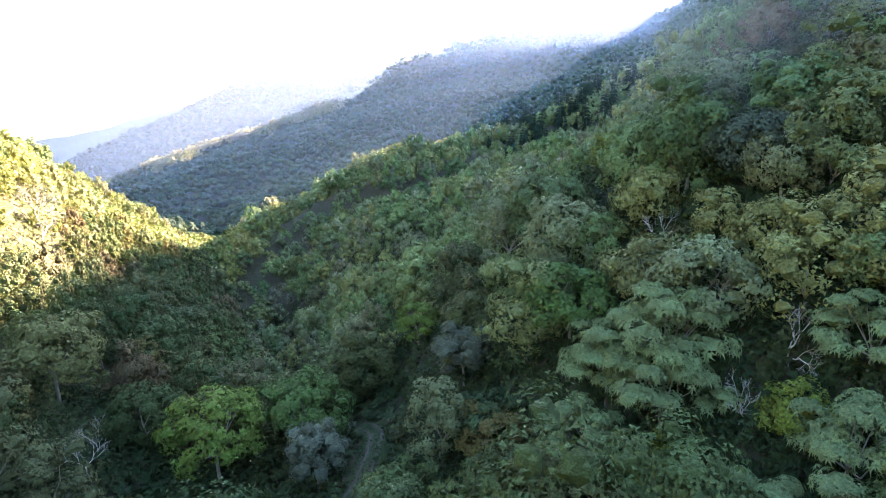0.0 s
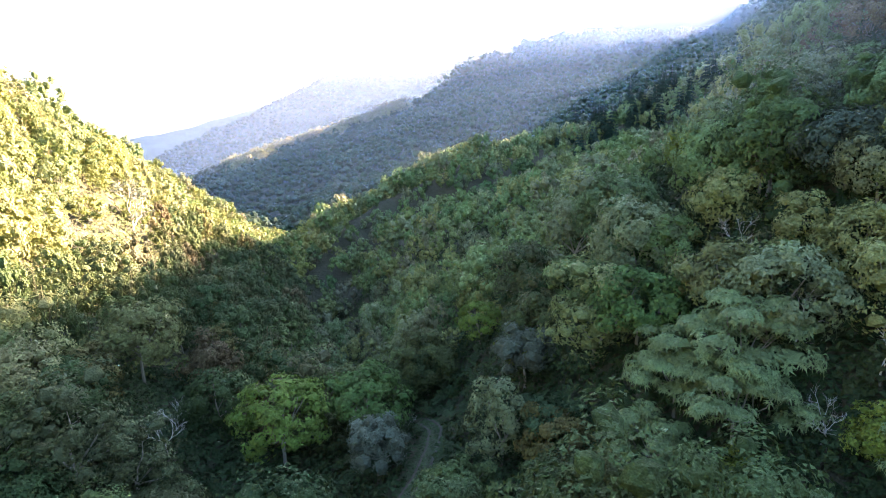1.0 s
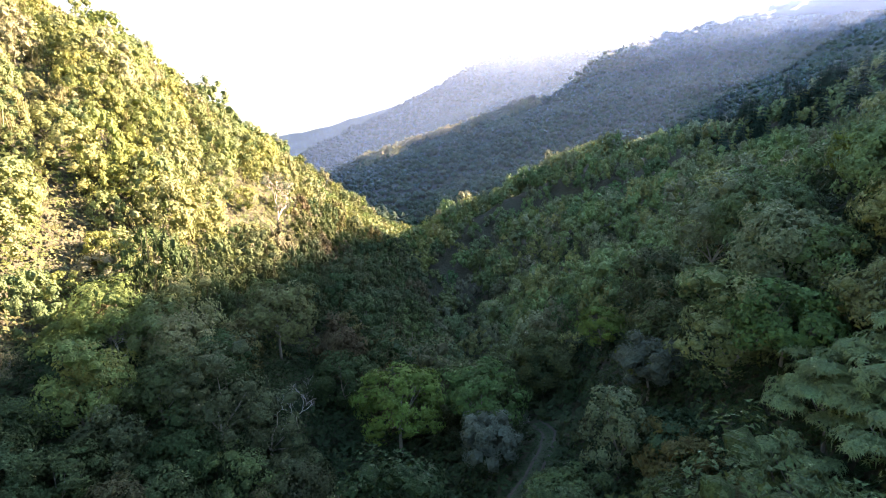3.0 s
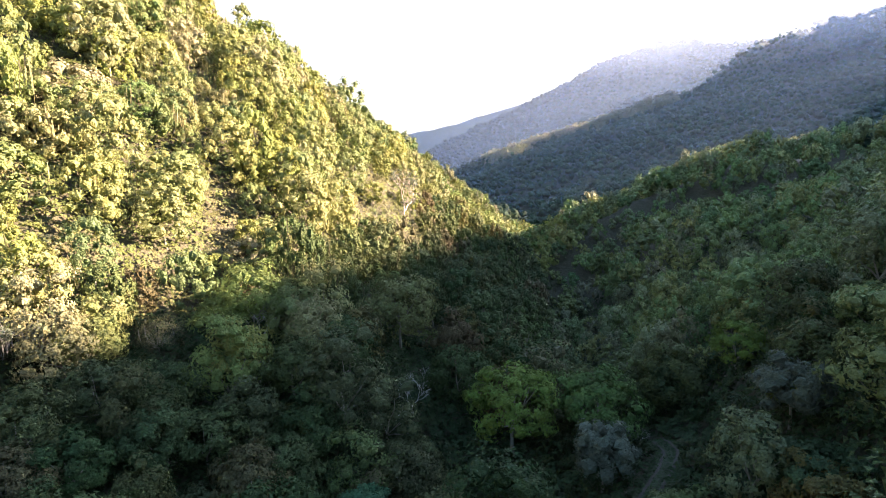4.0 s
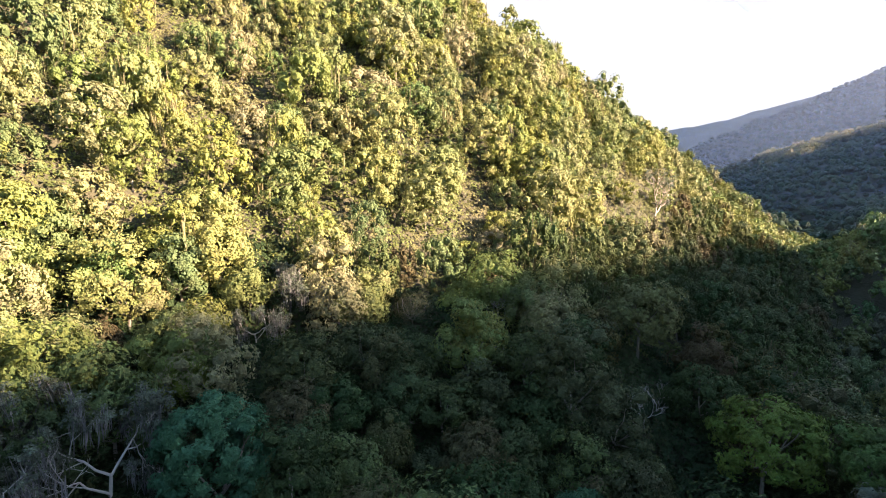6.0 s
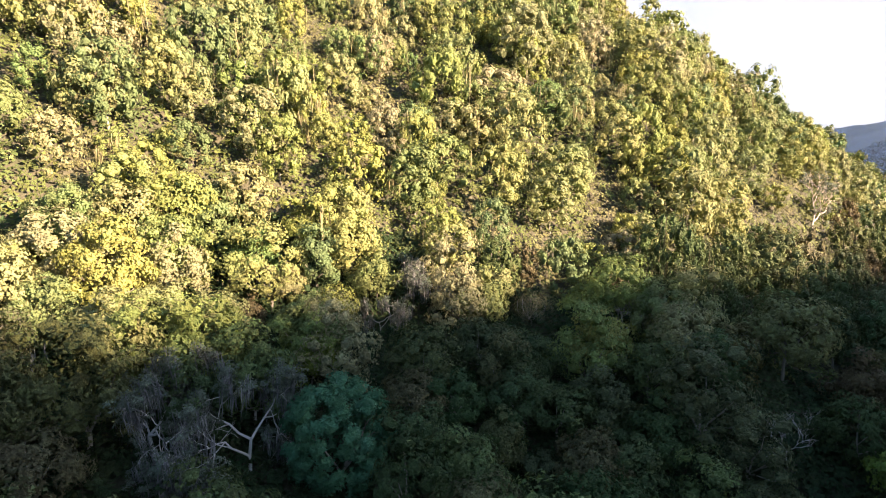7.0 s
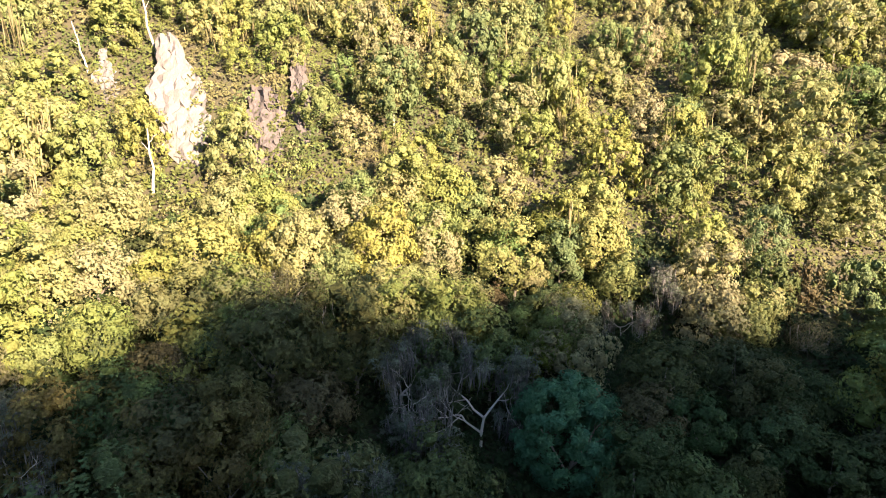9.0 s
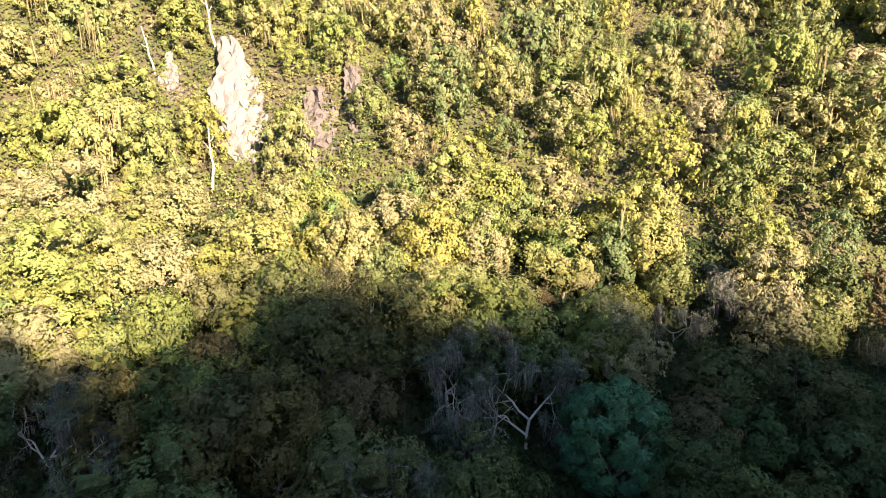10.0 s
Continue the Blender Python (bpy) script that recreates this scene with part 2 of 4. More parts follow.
leaf_pale = leaves_of("leaf_pale", (0.16, 0.21, 0.09), leaflet=0.1)
leaf_fresh = leaves_of("leaf_fresh", (0.115, 0.17, 0.035))
leaf_lush = leaves_of("leaf_lush", (0.082, 0.14, 0.04))
leaf_grainy = leaves_of("leaf_grainy", (0.165, 0.195, 0.095))
leaf_grey = leaves_of("leaf_grey", (0.10, 0.12, 0.085))
leaf_olive = leaves_of("leaf_olive", (0.135, 0.17, 0.03))
leaf_brownish = leaves_of("leaf_brownish", (0.12, 0.13, 0.05))
leaf_sombre = leaves_of("leaf_sombre", (0.06, 0.08, 0.055))
leaf_dark = leaves_of("leaf_dark", (0.06, 0.148, 0.075))
leaf_twiggy = leaves_of("leaf_twiggy", (0.11, 0.11, 0.06))
leaf_russet = leaves_of("leaf_russet", (0.13, 0.105, 0.055))
leaf_verge = leaves_of("leaf_verge", (0.035, 0.065, 0.022), 0.4, leaflet=0.1)
leaf_pine = leaves_of("leaf_pine", (0.02, 0.042, 0.026), leaflet=0.1)
moss_grey = leaves_of("moss_grey", (0.19, 0.187, 0.19), leaflet=0.1)
moss_tan = leaves_of("moss_tan", (0.21, 0.19, 0.10), leaflet=0.1)
bark = rough_surface("bark", [(0.2, (0.045, 0.036, 0.026)), (0.6, (0.10, 0.085, 0.065)), (0.9, (0.19, 0.17, 0.14))], 1.5, stretch=(1, 1, 0.25))
bark_pale = rough_surface("bark_pale", [(0.2, (0.12, 0.11, 0.095)), (0.6, (0.24, 0.22, 0.195)), (0.9, (0.36, 0.34, 0.31))], 1.5, stretch=(1, 1, 0.25))
bark_pink = rough_surface("bark_pink", [(0.2, (0.30, 0.23, 0.19)), (0.6, (0.42, 0.33, 0.28)), (0.9, (0.5, 0.42, 0.38))], 1.5, stretch=(1, 1, 0.25))
soil = rough_surface("forest_floor", [(0.2, (0.012, 0.016, 0.006)), (0.5, (0.022, 0.03, 0.011)), (0.75, (0.035, 0.04, 0.016)), (0.95, (0.05, 0.046, 0.025))], 0.3, bump=0.8)
canopy = rough_surface("far_canopy", [(0.2, (0.010, 0.020, 0.011)), (0.5, (0.020, 0.037, 0.02)), (0.85, (0.034, 0.056, 0.028))], 0.06, bump=1.0, second=3.0)
grass = rough_surface("grass", [(0.2, (0.012, 0.02, 0.008)), (0.6, (0.022, 0.034, 0.012)), (0.9, (0.035, 0.045, 0.018))], 2.0, bump=0.8)
dirt = rough_surface("dirt", [(0.2, (0.016, 0.014, 0.010)), (0.6, (0.026, 0.022, 0.016)), (0.9, (0.045, 0.037, 0.027))], 2.5, bump=0.5)
rock_white = rough_surface("rock_white", [(0.38, (0.010, 0.007, 0.006)), (0.48, (0.036, 0.018, 0.011)), (0.56, (0.05, 0.033, 0.025)), (0.66, (0.075, 0.063, 0.057)), (0.85, (0.14, 0.132, 0.128))], 0.6, bump=0.7, stretch=(1, 1, 0.28), second=6)
rock_rust = rough_surface("rock_rust", [(0.34, (0.005, 0.004, 0.004)), (0.5, (0.016, 0.010, 0.009)), (0.66, (0.03, 0.022, 0.021)), (0.85, (0.085, 0.075, 0.073))], 0.5, bump=0.7, stretch=(1, 1, 0.25), second=5)

# ---- ground: one sheet from the drone's feet to the horizon ----


def build_ground():
    az = np.concatenate([np.arange(-50, -44, 0.7), np.arange(-44, -30, 0.35), np.arange(-30, 150, 0.7), np.arange(150, 310, 2.5)])
    rr = np.sort(np.concatenate([[3.0, 980.0], np.geomspace(8, 4900, 175)]))
    A, Rr = np.meshgrid(np.radians(az), rr)
    x, y = (-np.sin(A) * Rr).ravel(), (np.cos(A) * Rr).ravel()
    z = ground_z(x, y)
    n, m = len(az), len(rr)
    i, j = np.meshgrid(np.arange(m - 1), np.arange(n), indexing="ij")
    j2 = (j + 1) % n
    quads = np.stack([i * n + j, i * n + j2, (i + 1) * n + j2, (i + 1) * n + j], -1).reshape(-1, 4)[:, ::-1]
    V = np.stack([x, y, z], 1)
    V = np.concatenate([V, [[0, 0, ground_z(0, 0)[0]]]])
    k = np.arange(n)
    tris = np.stack([k, (k + 1) % n, np.full(n, len(V) - 1)], 1)[:, ::-1]
    far = np.repeat((rr[:-1] > 345).astype(int), n)
    me = make_mesh("ground", V, quads, tris[:, ::-1], [soil, canopy], qm=far, smooth=True)
    return tagged(new("ground", me), "steep valley ground of dark leaf litter under forest", "ground", kind="structure")


build_ground()

# ---- trees ----
ICO_V = unit(np.array([(-1, 1.618, 0), (1, 1.618, 0), (-1, -1.618, 0), (1, -1.618, 0), (0, -1, 1.618), (0, 1, 1.618), (0, -1, -1.618), (0, 1, -1.618),
                       (1.618, 0, -1), (1.618, 0, 1), (-1.618, 0, -1), (-1.618, 0, 1)], float))
ICO_T = np.array([(0, 11, 5), (0, 5, 1), (0, 1, 7), (0, 7, 10), (0, 10, 11), (1, 5, 9), (5, 11, 4), (11, 10, 2), (10, 7, 6), (7, 1, 8), (3, 9, 4),
                  (3, 4, 2), (3, 2, 6), (3, 6, 8), (3, 8, 9), (4, 9, 5), (2, 4, 11), (6, 2, 10), (8, 6, 7), (9, 8, 1)])
OCT_V = np.array([(1, 0, 0), (-1, 0, 0), (0, 1, 0), (0, -1, 0), (0, 0, 1), (0, 0, -1)], float)
OCT_T = np.array([(0, 2, 4), (2, 1, 4), (1, 3, 4), (3, 0, 4), (2, 0, 5), (1, 2, 5), (3, 1, 5), (0, 3, 5)])


def rosettes(rng, P, N, k, length, width, droop=0.3, spiky=False):
    """Tufts of k leaves that spread from each point P round the axis N; pointed or broad at the tip."""
    n = len(P)
    a = unit(np.cross(N, rng.normal(size=(n, 3))))
    b = np.cross(N, a)
    ang = (np.arange(k) / k * 2 * math.pi)[None, :, None] + rng.uniform(-0.35, 0.35, (n, k, 1))
    d = np.cos(ang) * a[:, None] + np.sin(ang) * b[:, None]
    side = np.cross(d, N[:, None])
    L = length * rng.uniform(0.65, 1.3, (n, k, 1))
    W = width * rng.uniform(0.7, 1.3, (n, k, 1)) / 2
    p = P[:, None]
    lift = N[:, None] * L * rng.uniform(0.0, 0.3, (n, k, 1))
    fall = np.array([0, 0, 1.0]) * L * droop
    if spiky:
        v = np.stack([p + d * L * 0.2 + side * W + lift * 0.6, p + d * L - fall, p + d * L * 0.2 - side * W + lift * 0.6], 2)
    else:
        v = np.stack([p + lift * 0.2, p + d * L * 0.9 + side * W + lift - fall, p + d * L - side * W + lift * 0.6 - fall], 2)
    return v.reshape(-1, 3), np.arange(n * k * 3).reshape(-1, 3)


def tube(pts, radii, sides=5):
    pts = np.asarray(pts, float)
    rings = []
    for i, p in enumerate(pts):
        t = unit(pts[min(i + 1, len(pts) - 1)] - pts[max(i - 1, 0)])
        a = unit(np.cross(t, [0.31, 0.95, 0.05]))
        b = np.cross(t, a)
        ang = np.arange(sides) * 2 * math.pi / sides
        rings.append(p + radii[i] * (np.cos(ang)[:, None] * a + np.sin(ang)[:, None] * b))
    q = [(i * sides + k, i * sides + (k + 1) % sides, (i + 1) * sides + (k + 1) % sides, (i + 1) * sides + k)
         for i in range(len(pts) - 1) for k in range(sides)]
    return np.concatenate(rings), np.array(q)


def wobble(rng, a, b, n, amount):
    a, b = np.asarray(a, float), np.asarray(b, float)
    s = np.linspace(0, 1, n)[:, None]
    p = a + (b - a) * s
    return p + rng.normal(size=(n, 3)) * amount * np.sin(s * math.pi) * np.linalg.norm(b - a)


def strands(rng, tops, lo, hi, width):
    """Beards of hanging moss: narrow tapering ribbons that fall from the given points."""
    n = len(tops)
    L = rng.uniform(lo, hi, (n, 1))
    a = rng.uniform(0, 6.283, n)
    s = np.stack([np.cos(a), np.sin(a), np.zeros(n)], 1) * width * rng.uniform(0.5, 1.4, (n, 1))
    mid = tops + np.array([0, 0, -1]) * L * 0.45 + rng.normal(size=(n, 3)) * 0.08
    end = tops + np.array([0, 0, -1]) * L + rng.normal(size=(n, 3)) * 0.12
    v = np.stack([tops - s * 0.6, tops + s * 0.6, mid + s, mid - s, end + s * 0.15, end - s * 0.15], 1).reshape(-1, 3)
    o = np.arange(n)[:, None] * 6
    return v, np.concatenate([o + np.array([[0, 1, 2, 3]]), o + np.array([[3, 2, 4, 5]])])


def sprays(rng, P, N, length, width):
    """Single leaf sprays: one uneven blade at each point, lying across its axis N."""
    n = len(P)
    a = unit(np.cross(N, rng.normal(size=(n, 3))))
    b = np.cross(N, a)
    L, W = length * rng.uniform(0.6, 1.35, (n, 1)), width * rng.uniform(0.6, 1.35, (n, 1))
    v = np.stack([P - a * L * 0.5, P + a * L * 0.3 + b * W * 0.5, P + a * L * 0.2 - b * W * 0.5], 1)
    return v.reshape(-1, 3), np.arange(n * 3).reshape(-1, 3)


def broadleaf(rng, R, height, lobes, leaves, length, width, flat=0.8, low=-0.3, limbs=5, squash=0.85, lobe=(0.28, 0.44), spiky=0, core=0.46,
              moss=0, droop=0.3, ragged=0.14, loose=0.35):
    """Crown of overlapping leafy lobes on a forked trunk. Returns (trunk, crown, moss) shapes.
    spiky: leaves to a rosette, where they stand in rosettes; core: how far the dense inside of a lobe reaches."""
    trunk, crown = Shape(), Shape()
    base_z = height - R * flat
    ends = []
    for i in range(lobes):
        z = 1 - (i + 0.5) / lobes * (1 - low)
        a = i * 2.39996 + rng.uniform(-0.5, 0.5)
        s = math.sqrt(max(0, 1 - z * z))
        d = np.array([math.cos(a) * s, math.sin(a) * s, z])
        c = d * R * rng.uniform(0.78 - 2 * ragged, 0.78 + ragged) * np.array([1, 1, flat]) + np.array([0, 0, base_z])
        c[2] += rng.uniform(-ragged, ragged) * R
        r = R * rng.uniform(*lobe) * (20 / lobes) ** 0.35
        sq = np.array([1, 1, squash])
        if core:
            crown.add(ICO_V * r * core * rng.uniform(0.7, 1.15, (12, 1)) * sq + c, t=ICO_T)
        if spiky:
            n = leaves // spiky
            dirs = unit(rng.normal(size=(n, 3)) * np.array([1, 1, 0.6]) + d * 0.5 + np.array([0, 0, 0.8]))
            P = c + dirs * (r * rng.uniform(0.8, 1.1, (n, 1))) * sq
            v, t = rosettes(rng, P, unit(dirs + np.array([0, 0, 0.5])), spiky, length, width, droop, True)
        else:
            dirs = unit(rng.normal(size=(leaves, 3)) + d * 0.8 + np.array([0, 0, 0.3]))
            P = c + dirs * (r * rng.uniform(0.74, 1.1, (leaves, 1))) * sq
            v, t = sprays(rng, P, unit(dirs * 0.7 + d * 0.5 + rng.normal(size=(leaves, 3)) * loose), length, width)
        crown.add(v, t=t)
        ends.append(c)
    fork = np.array([rng.uniform(-0.3, 0.3), rng.uniform(-0.3, 0.3), max(0.5, base_z - R * flat * 0.6)])
    tr = max(0.12, height * 0.016)
    v, q = tube(wobble(rng, (0, 0, -0.6), fork, 5, 0.02), np.linspace(tr * 1.4, tr * 0.85, 5), 6)
    trunk.add(v, q)
    for i in rng.permutation(lobes)[:limbs]:
        v, q = tube(wobble(rng, fork, ends[i], 4, 0.06), np.linspace(tr * 0.6, tr * 0.15, 4), 4)
        trunk.add(v, q)
    beards = None
    if moss:
        e = np.array(ends)[rng.permutation(lobes)[:5]][rng.integers(0, 5, moss)]
        out = unit((e - np.array([0, 0, base_z])) * np.array([1, 1, 0.1])) * R * 0.3
        v, q = strands(rng, e + out + rng.normal(size=(moss, 3)) * R * 0.14, 1.0, 3.4, 0.09)
        beards = Shape().add(v, q).done()
    return trunk.done(), crown.done(), beards


def merged(tree):
    """All of a tree in one bag for the joined woods; bark gets slot 1, moss slot 2."""
    s = Shape()
    for m, a in ((0, tree[1]), (1, tree[0]), (2, tree[2])):
        if a is not None:
            s.add(a[0], a[1], a[2], m=m)
    return s.done()


def lump(rng, R, height, tufts=1):
    """A far tree: an uneven rounded mass with tufts that break its outline."""
    s = Shape()
    mid = np.array([0, 0, height - R * 0.8])
    s.add(ICO_V * R * rng.uniform(0.65, 0.95, (12, 1)) * np.array([1, 1, 0.8]) + mid, t=ICO_T)
    d = unit(rng.normal(size=(tufts, 3)) + np.array([0, 0, 0.6]))
    v, t = rosettes(rng, mid + d * R * 0.75, unit(d + np.array([0, 0, 0.8])), 4, R * 0.6, R * 0.5)
    s.add(v, t=t)
    return s.done()


def billow(rng, R, height, lobes=8, tufts=15):
    """A tree across the valley: a crown of uneven billows with loose sprays over them."""
    s = Shape()
    mid = np.array([0, 0, height - R * 0.9])
    for i in range(lobes):
        a, z = i * 2.39996 + rng.uniform(-0.4, 0.4), 0.95 - 1.5 * i / lobes
        d = np.array([math.cos(a) * math.sqrt(1 - min(1, z * z)), math.sin(a) * math.sqrt(1 - min(1, z * z)), z])
        c, r = mid + d * R * rng.uniform(0.58, 0.74), R * rng.uniform(0.32, 0.42)
        s.add(OCT_V * r * rng.uniform(0.6, 0.85, (6, 1)) + c, t=OCT_T)
        e = unit(rng.normal(size=(tufts, 3)) * 0.8 + d + np.array([0, 0, 0.3]))
        v, t = sprays(rng, c + e * r * rng.uniform(0.8, 1.15, (tufts, 1)), unit(e + rng.normal(size=e.shape) * 0.4), r * 0.8, r * 0.6)
        s.add(v, t=t)
    return s.done()


def bare_tree(rng, height, spread, leaf_tufts=0, moss=0, twig=1.0):
    """A leafless tree: forked limbs down to fine twigs. Returns (trunk, twigs, moss)."""
    trunk, twigs = Shape(), Shape()
    tips = []

    def grow(p, d, length, r, depth):
        q = p + d * length
        pts = wobble(rng, p, q, 4, 0.045)
        v, f = tube(pts, np.linspace(r, r * 0.6, 4), 5 if depth < 2 else 3)
        (trunk if depth < 3 else twigs).add(v, f)
        tips.append(q)
        if depth >= 5:
            return
        for i in range(3 if depth < 4 else 2):
            side = rng.normal(size=3)
            nd = unit(d * 0.75 + side * (0.28 + 0.22 * spread) + np.array([0, 0, 0.16]))
            grow(pts[-1] if i else pts[2], nd, length * rng.uniform(0.58, 0.8), r * 0.58, depth + 1)
    grow(np.array([0, 0, -0.5]), unit(np.array([rng.uniform(-0.15, 0.15), rng.uniform(-0.15, 0.15), 1])), height * 0.36, height * 0.017 * twig, 0)
    beards = None
    T = np.array(tips)
    if moss:
        e = T[rng.integers(len(T) // 8, len(T), moss)] + rng.normal(size=(moss, 3)) * 0.25
        v, q = strands(rng, e, 0.5, height * 0.22, 0.05)
        beards = Shape().add(v, q).done()
    if leaf_tufts:
        e = T[rng.integers(len(T) // 5, len(T), leaf_tufts)] + rng.normal(size=(leaf_tufts, 3)) * 0.35
        leaves = Shape().add(*(lambda v, t: (v, None, t))(*rosettes(rng, e, unit(rng.normal(size=e.shape) * 0.5 + np.array([0, 0, 1])), 5, 0.4, 0.22))).done()
    else:
        leaves = None
    return trunk.done(), twigs.done(), beards, leaves


def pine(rng, height):
    trunk, crown = Shape(), Shape()
    v, q = tube([(0, 0, -0.5), (0, 0, height * 0.5), (0, 0, height)], [height * 0.014, height * 0.009, 0.02], 5)
    trunk.add(v, q)
    for i in range(11):
        f = i / 10
        z, r = height * (0.28 + 0.7 * f), height * 0.2 * (1 - f) ** 0.8 + 0.25
        P = np.array([[0, 0, z]]) + rng.normal(size=(2, 3)) * 0.15
        v, t = rosettes(rng, P, unit(np.array([[0.05, 0, 1], [0, 0.05, 1.0]])), 9, r, r * 0.7, 0.35, True)
        crown.add(v, t=t)
    return trunk.done(), crown.done()


def woods(name, label, kinds, places, sizes, mats, rng, tilt=0.06, tall=1.0):
    """Many trees joined into one mesh; each keeps a hue of its own."""
    Vs, Qs, Ts, qms, tms, tints, n = [], [], [], [], [], [], 0
    pick = rng.integers(0, len(kinds), len(places))
    for (x, y, z), s, k in zip(places, sizes, pick):
        V, Q, T, qm, tm = kinds[k]
        a = rng.uniform(0, 6.283)
        c, si = math.cos(a), math.sin(a)
        sx, sz = s * rng.uniform(0.85, 1.15), s * rng.uniform(0.85, 1.2) * tall
        lean = rng.normal(size=2) * tilt
        W = np.empty_like(V)
        W[:, 0] = (V[:, 0] * c - V[:, 1] * si) * sx + x + V[:, 2] * lean[0]
        W[:, 1] = (V[:, 0] * si + V[:, 1] * c) * sx + y + V[:, 2] * lean[1]
        W[:, 2] = V[:, 2] * sz + z
        Vs.append(W)
        Qs.append(Q + n)
        Ts.append(T + n)
        qms.append(qm)
        tms.append(tm)
        tints.append(np.full(len(V), rng.random()))
        n += len(V)
    me = make_mesh(name, np.concatenate(Vs), np.concatenate(Qs), np.concatenate(Ts), mats, np.concatenate(qms), np.concatenate(tms), np.concatenate(tints))
    return tagged(new(name, me), label, "woods", kind="stuff")


def scatter(rng, spacing, r0, r1, az0, az1, keep=None, jitter=0.42):
    """Tree places on a loosened grid inside a sector of the plan."""
    n = int(r1 / spacing * 1.2) + 2
    gx, gy = np.meshgrid(np.arange(-n, n + 1), np.arange(-n, n + 1))
    x = (gx + 0.5 * (gy % 2)) * spacing + rng.uniform(-jitter, jitter, gx.shape) * spacing
    y = gy * spacing * 0.866 + rng.uniform(-jitter, jitter, gx.shape) * spacing
    x, y = x.ravel(), y.ravel()
    r = np.hypot(x, y)
    az = np.degrees(np.arctan2(-x, y))
    az = np.where(az < az0, az + 360, az)
    ok = (r >= r0) & (r < r1) & (az >= az0) & (az < az1)
    x, y = x[ok], y[ok]
    if keep is not None:
        ok = keep(x, y)
        x, y = x[ok], y[ok]
    return np.stack([x, y, ground_z(x, y) - 0.3], 1)


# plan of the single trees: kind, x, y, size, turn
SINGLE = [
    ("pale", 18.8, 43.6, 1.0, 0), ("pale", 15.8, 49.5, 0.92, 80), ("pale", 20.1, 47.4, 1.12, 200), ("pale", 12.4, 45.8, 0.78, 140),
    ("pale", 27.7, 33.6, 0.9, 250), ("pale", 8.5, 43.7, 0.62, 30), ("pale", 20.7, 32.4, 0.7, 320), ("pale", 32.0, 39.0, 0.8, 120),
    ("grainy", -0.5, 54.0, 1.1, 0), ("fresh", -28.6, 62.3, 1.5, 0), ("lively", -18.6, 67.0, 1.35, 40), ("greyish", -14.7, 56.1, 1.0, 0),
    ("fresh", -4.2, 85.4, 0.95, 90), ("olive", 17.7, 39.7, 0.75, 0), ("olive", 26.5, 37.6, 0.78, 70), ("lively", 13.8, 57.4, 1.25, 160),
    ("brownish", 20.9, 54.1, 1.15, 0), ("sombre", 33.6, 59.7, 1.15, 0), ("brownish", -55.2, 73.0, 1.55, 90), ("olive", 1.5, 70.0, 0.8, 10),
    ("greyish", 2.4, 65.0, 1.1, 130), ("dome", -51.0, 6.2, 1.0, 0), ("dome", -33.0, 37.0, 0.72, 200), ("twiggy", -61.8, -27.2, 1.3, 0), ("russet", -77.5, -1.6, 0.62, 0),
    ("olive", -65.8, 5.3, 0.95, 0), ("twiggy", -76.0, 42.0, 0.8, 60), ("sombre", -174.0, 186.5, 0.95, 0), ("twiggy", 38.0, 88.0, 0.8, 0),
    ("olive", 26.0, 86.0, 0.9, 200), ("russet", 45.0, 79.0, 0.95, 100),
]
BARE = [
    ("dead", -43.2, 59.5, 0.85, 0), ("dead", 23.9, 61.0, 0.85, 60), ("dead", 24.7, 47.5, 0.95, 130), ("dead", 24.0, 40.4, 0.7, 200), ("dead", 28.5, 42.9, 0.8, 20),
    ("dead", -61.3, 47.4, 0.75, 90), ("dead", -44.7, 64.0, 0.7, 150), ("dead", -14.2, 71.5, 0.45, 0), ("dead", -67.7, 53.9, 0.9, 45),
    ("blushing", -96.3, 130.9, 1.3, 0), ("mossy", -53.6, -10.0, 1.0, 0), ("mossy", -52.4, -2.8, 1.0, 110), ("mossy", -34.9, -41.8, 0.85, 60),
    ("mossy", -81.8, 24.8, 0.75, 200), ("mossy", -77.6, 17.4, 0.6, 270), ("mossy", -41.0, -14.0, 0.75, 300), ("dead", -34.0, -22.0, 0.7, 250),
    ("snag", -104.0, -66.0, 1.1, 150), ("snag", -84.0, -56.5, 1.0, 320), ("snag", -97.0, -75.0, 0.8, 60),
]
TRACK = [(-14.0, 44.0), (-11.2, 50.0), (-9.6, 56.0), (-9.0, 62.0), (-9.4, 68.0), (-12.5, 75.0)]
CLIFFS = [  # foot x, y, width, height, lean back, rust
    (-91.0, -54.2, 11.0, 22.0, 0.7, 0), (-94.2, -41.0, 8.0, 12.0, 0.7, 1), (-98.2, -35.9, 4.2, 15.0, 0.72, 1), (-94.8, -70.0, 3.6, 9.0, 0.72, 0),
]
spots = np.array([(x, y) for _, x, y, _, _ in SINGLE + BARE])
ROOM = {"blushing": 3.5, "dome": 5.6, "fresh": 3.6, "lively": 3.4, "pale": 2.6, "dead": 1.2, "mossy": 3.0, "sombre": 1.4}
reach = np.array([0.6 + ROOM.get(k, 2.4) * s + (1.5 if math.hypot(x, y) > 72 else 0) for k, x, y, s, _ in SINGLE + BARE])


def near_path(x, y, pts, width):
    d = np.full(len(x), 1e9)
    for (ax, ay), (bx, by) in zip(pts, pts[1:]):
        ux, uy = bx - ax, by - ay
        t = np.clip(((x - ax) * ux + (y - ay) * uy) / (ux * ux + uy * uy), 0, 1)
        d = np.minimum(d, np.hypot(x - ax - ux * t, y - ay - uy * t))
    return d < width


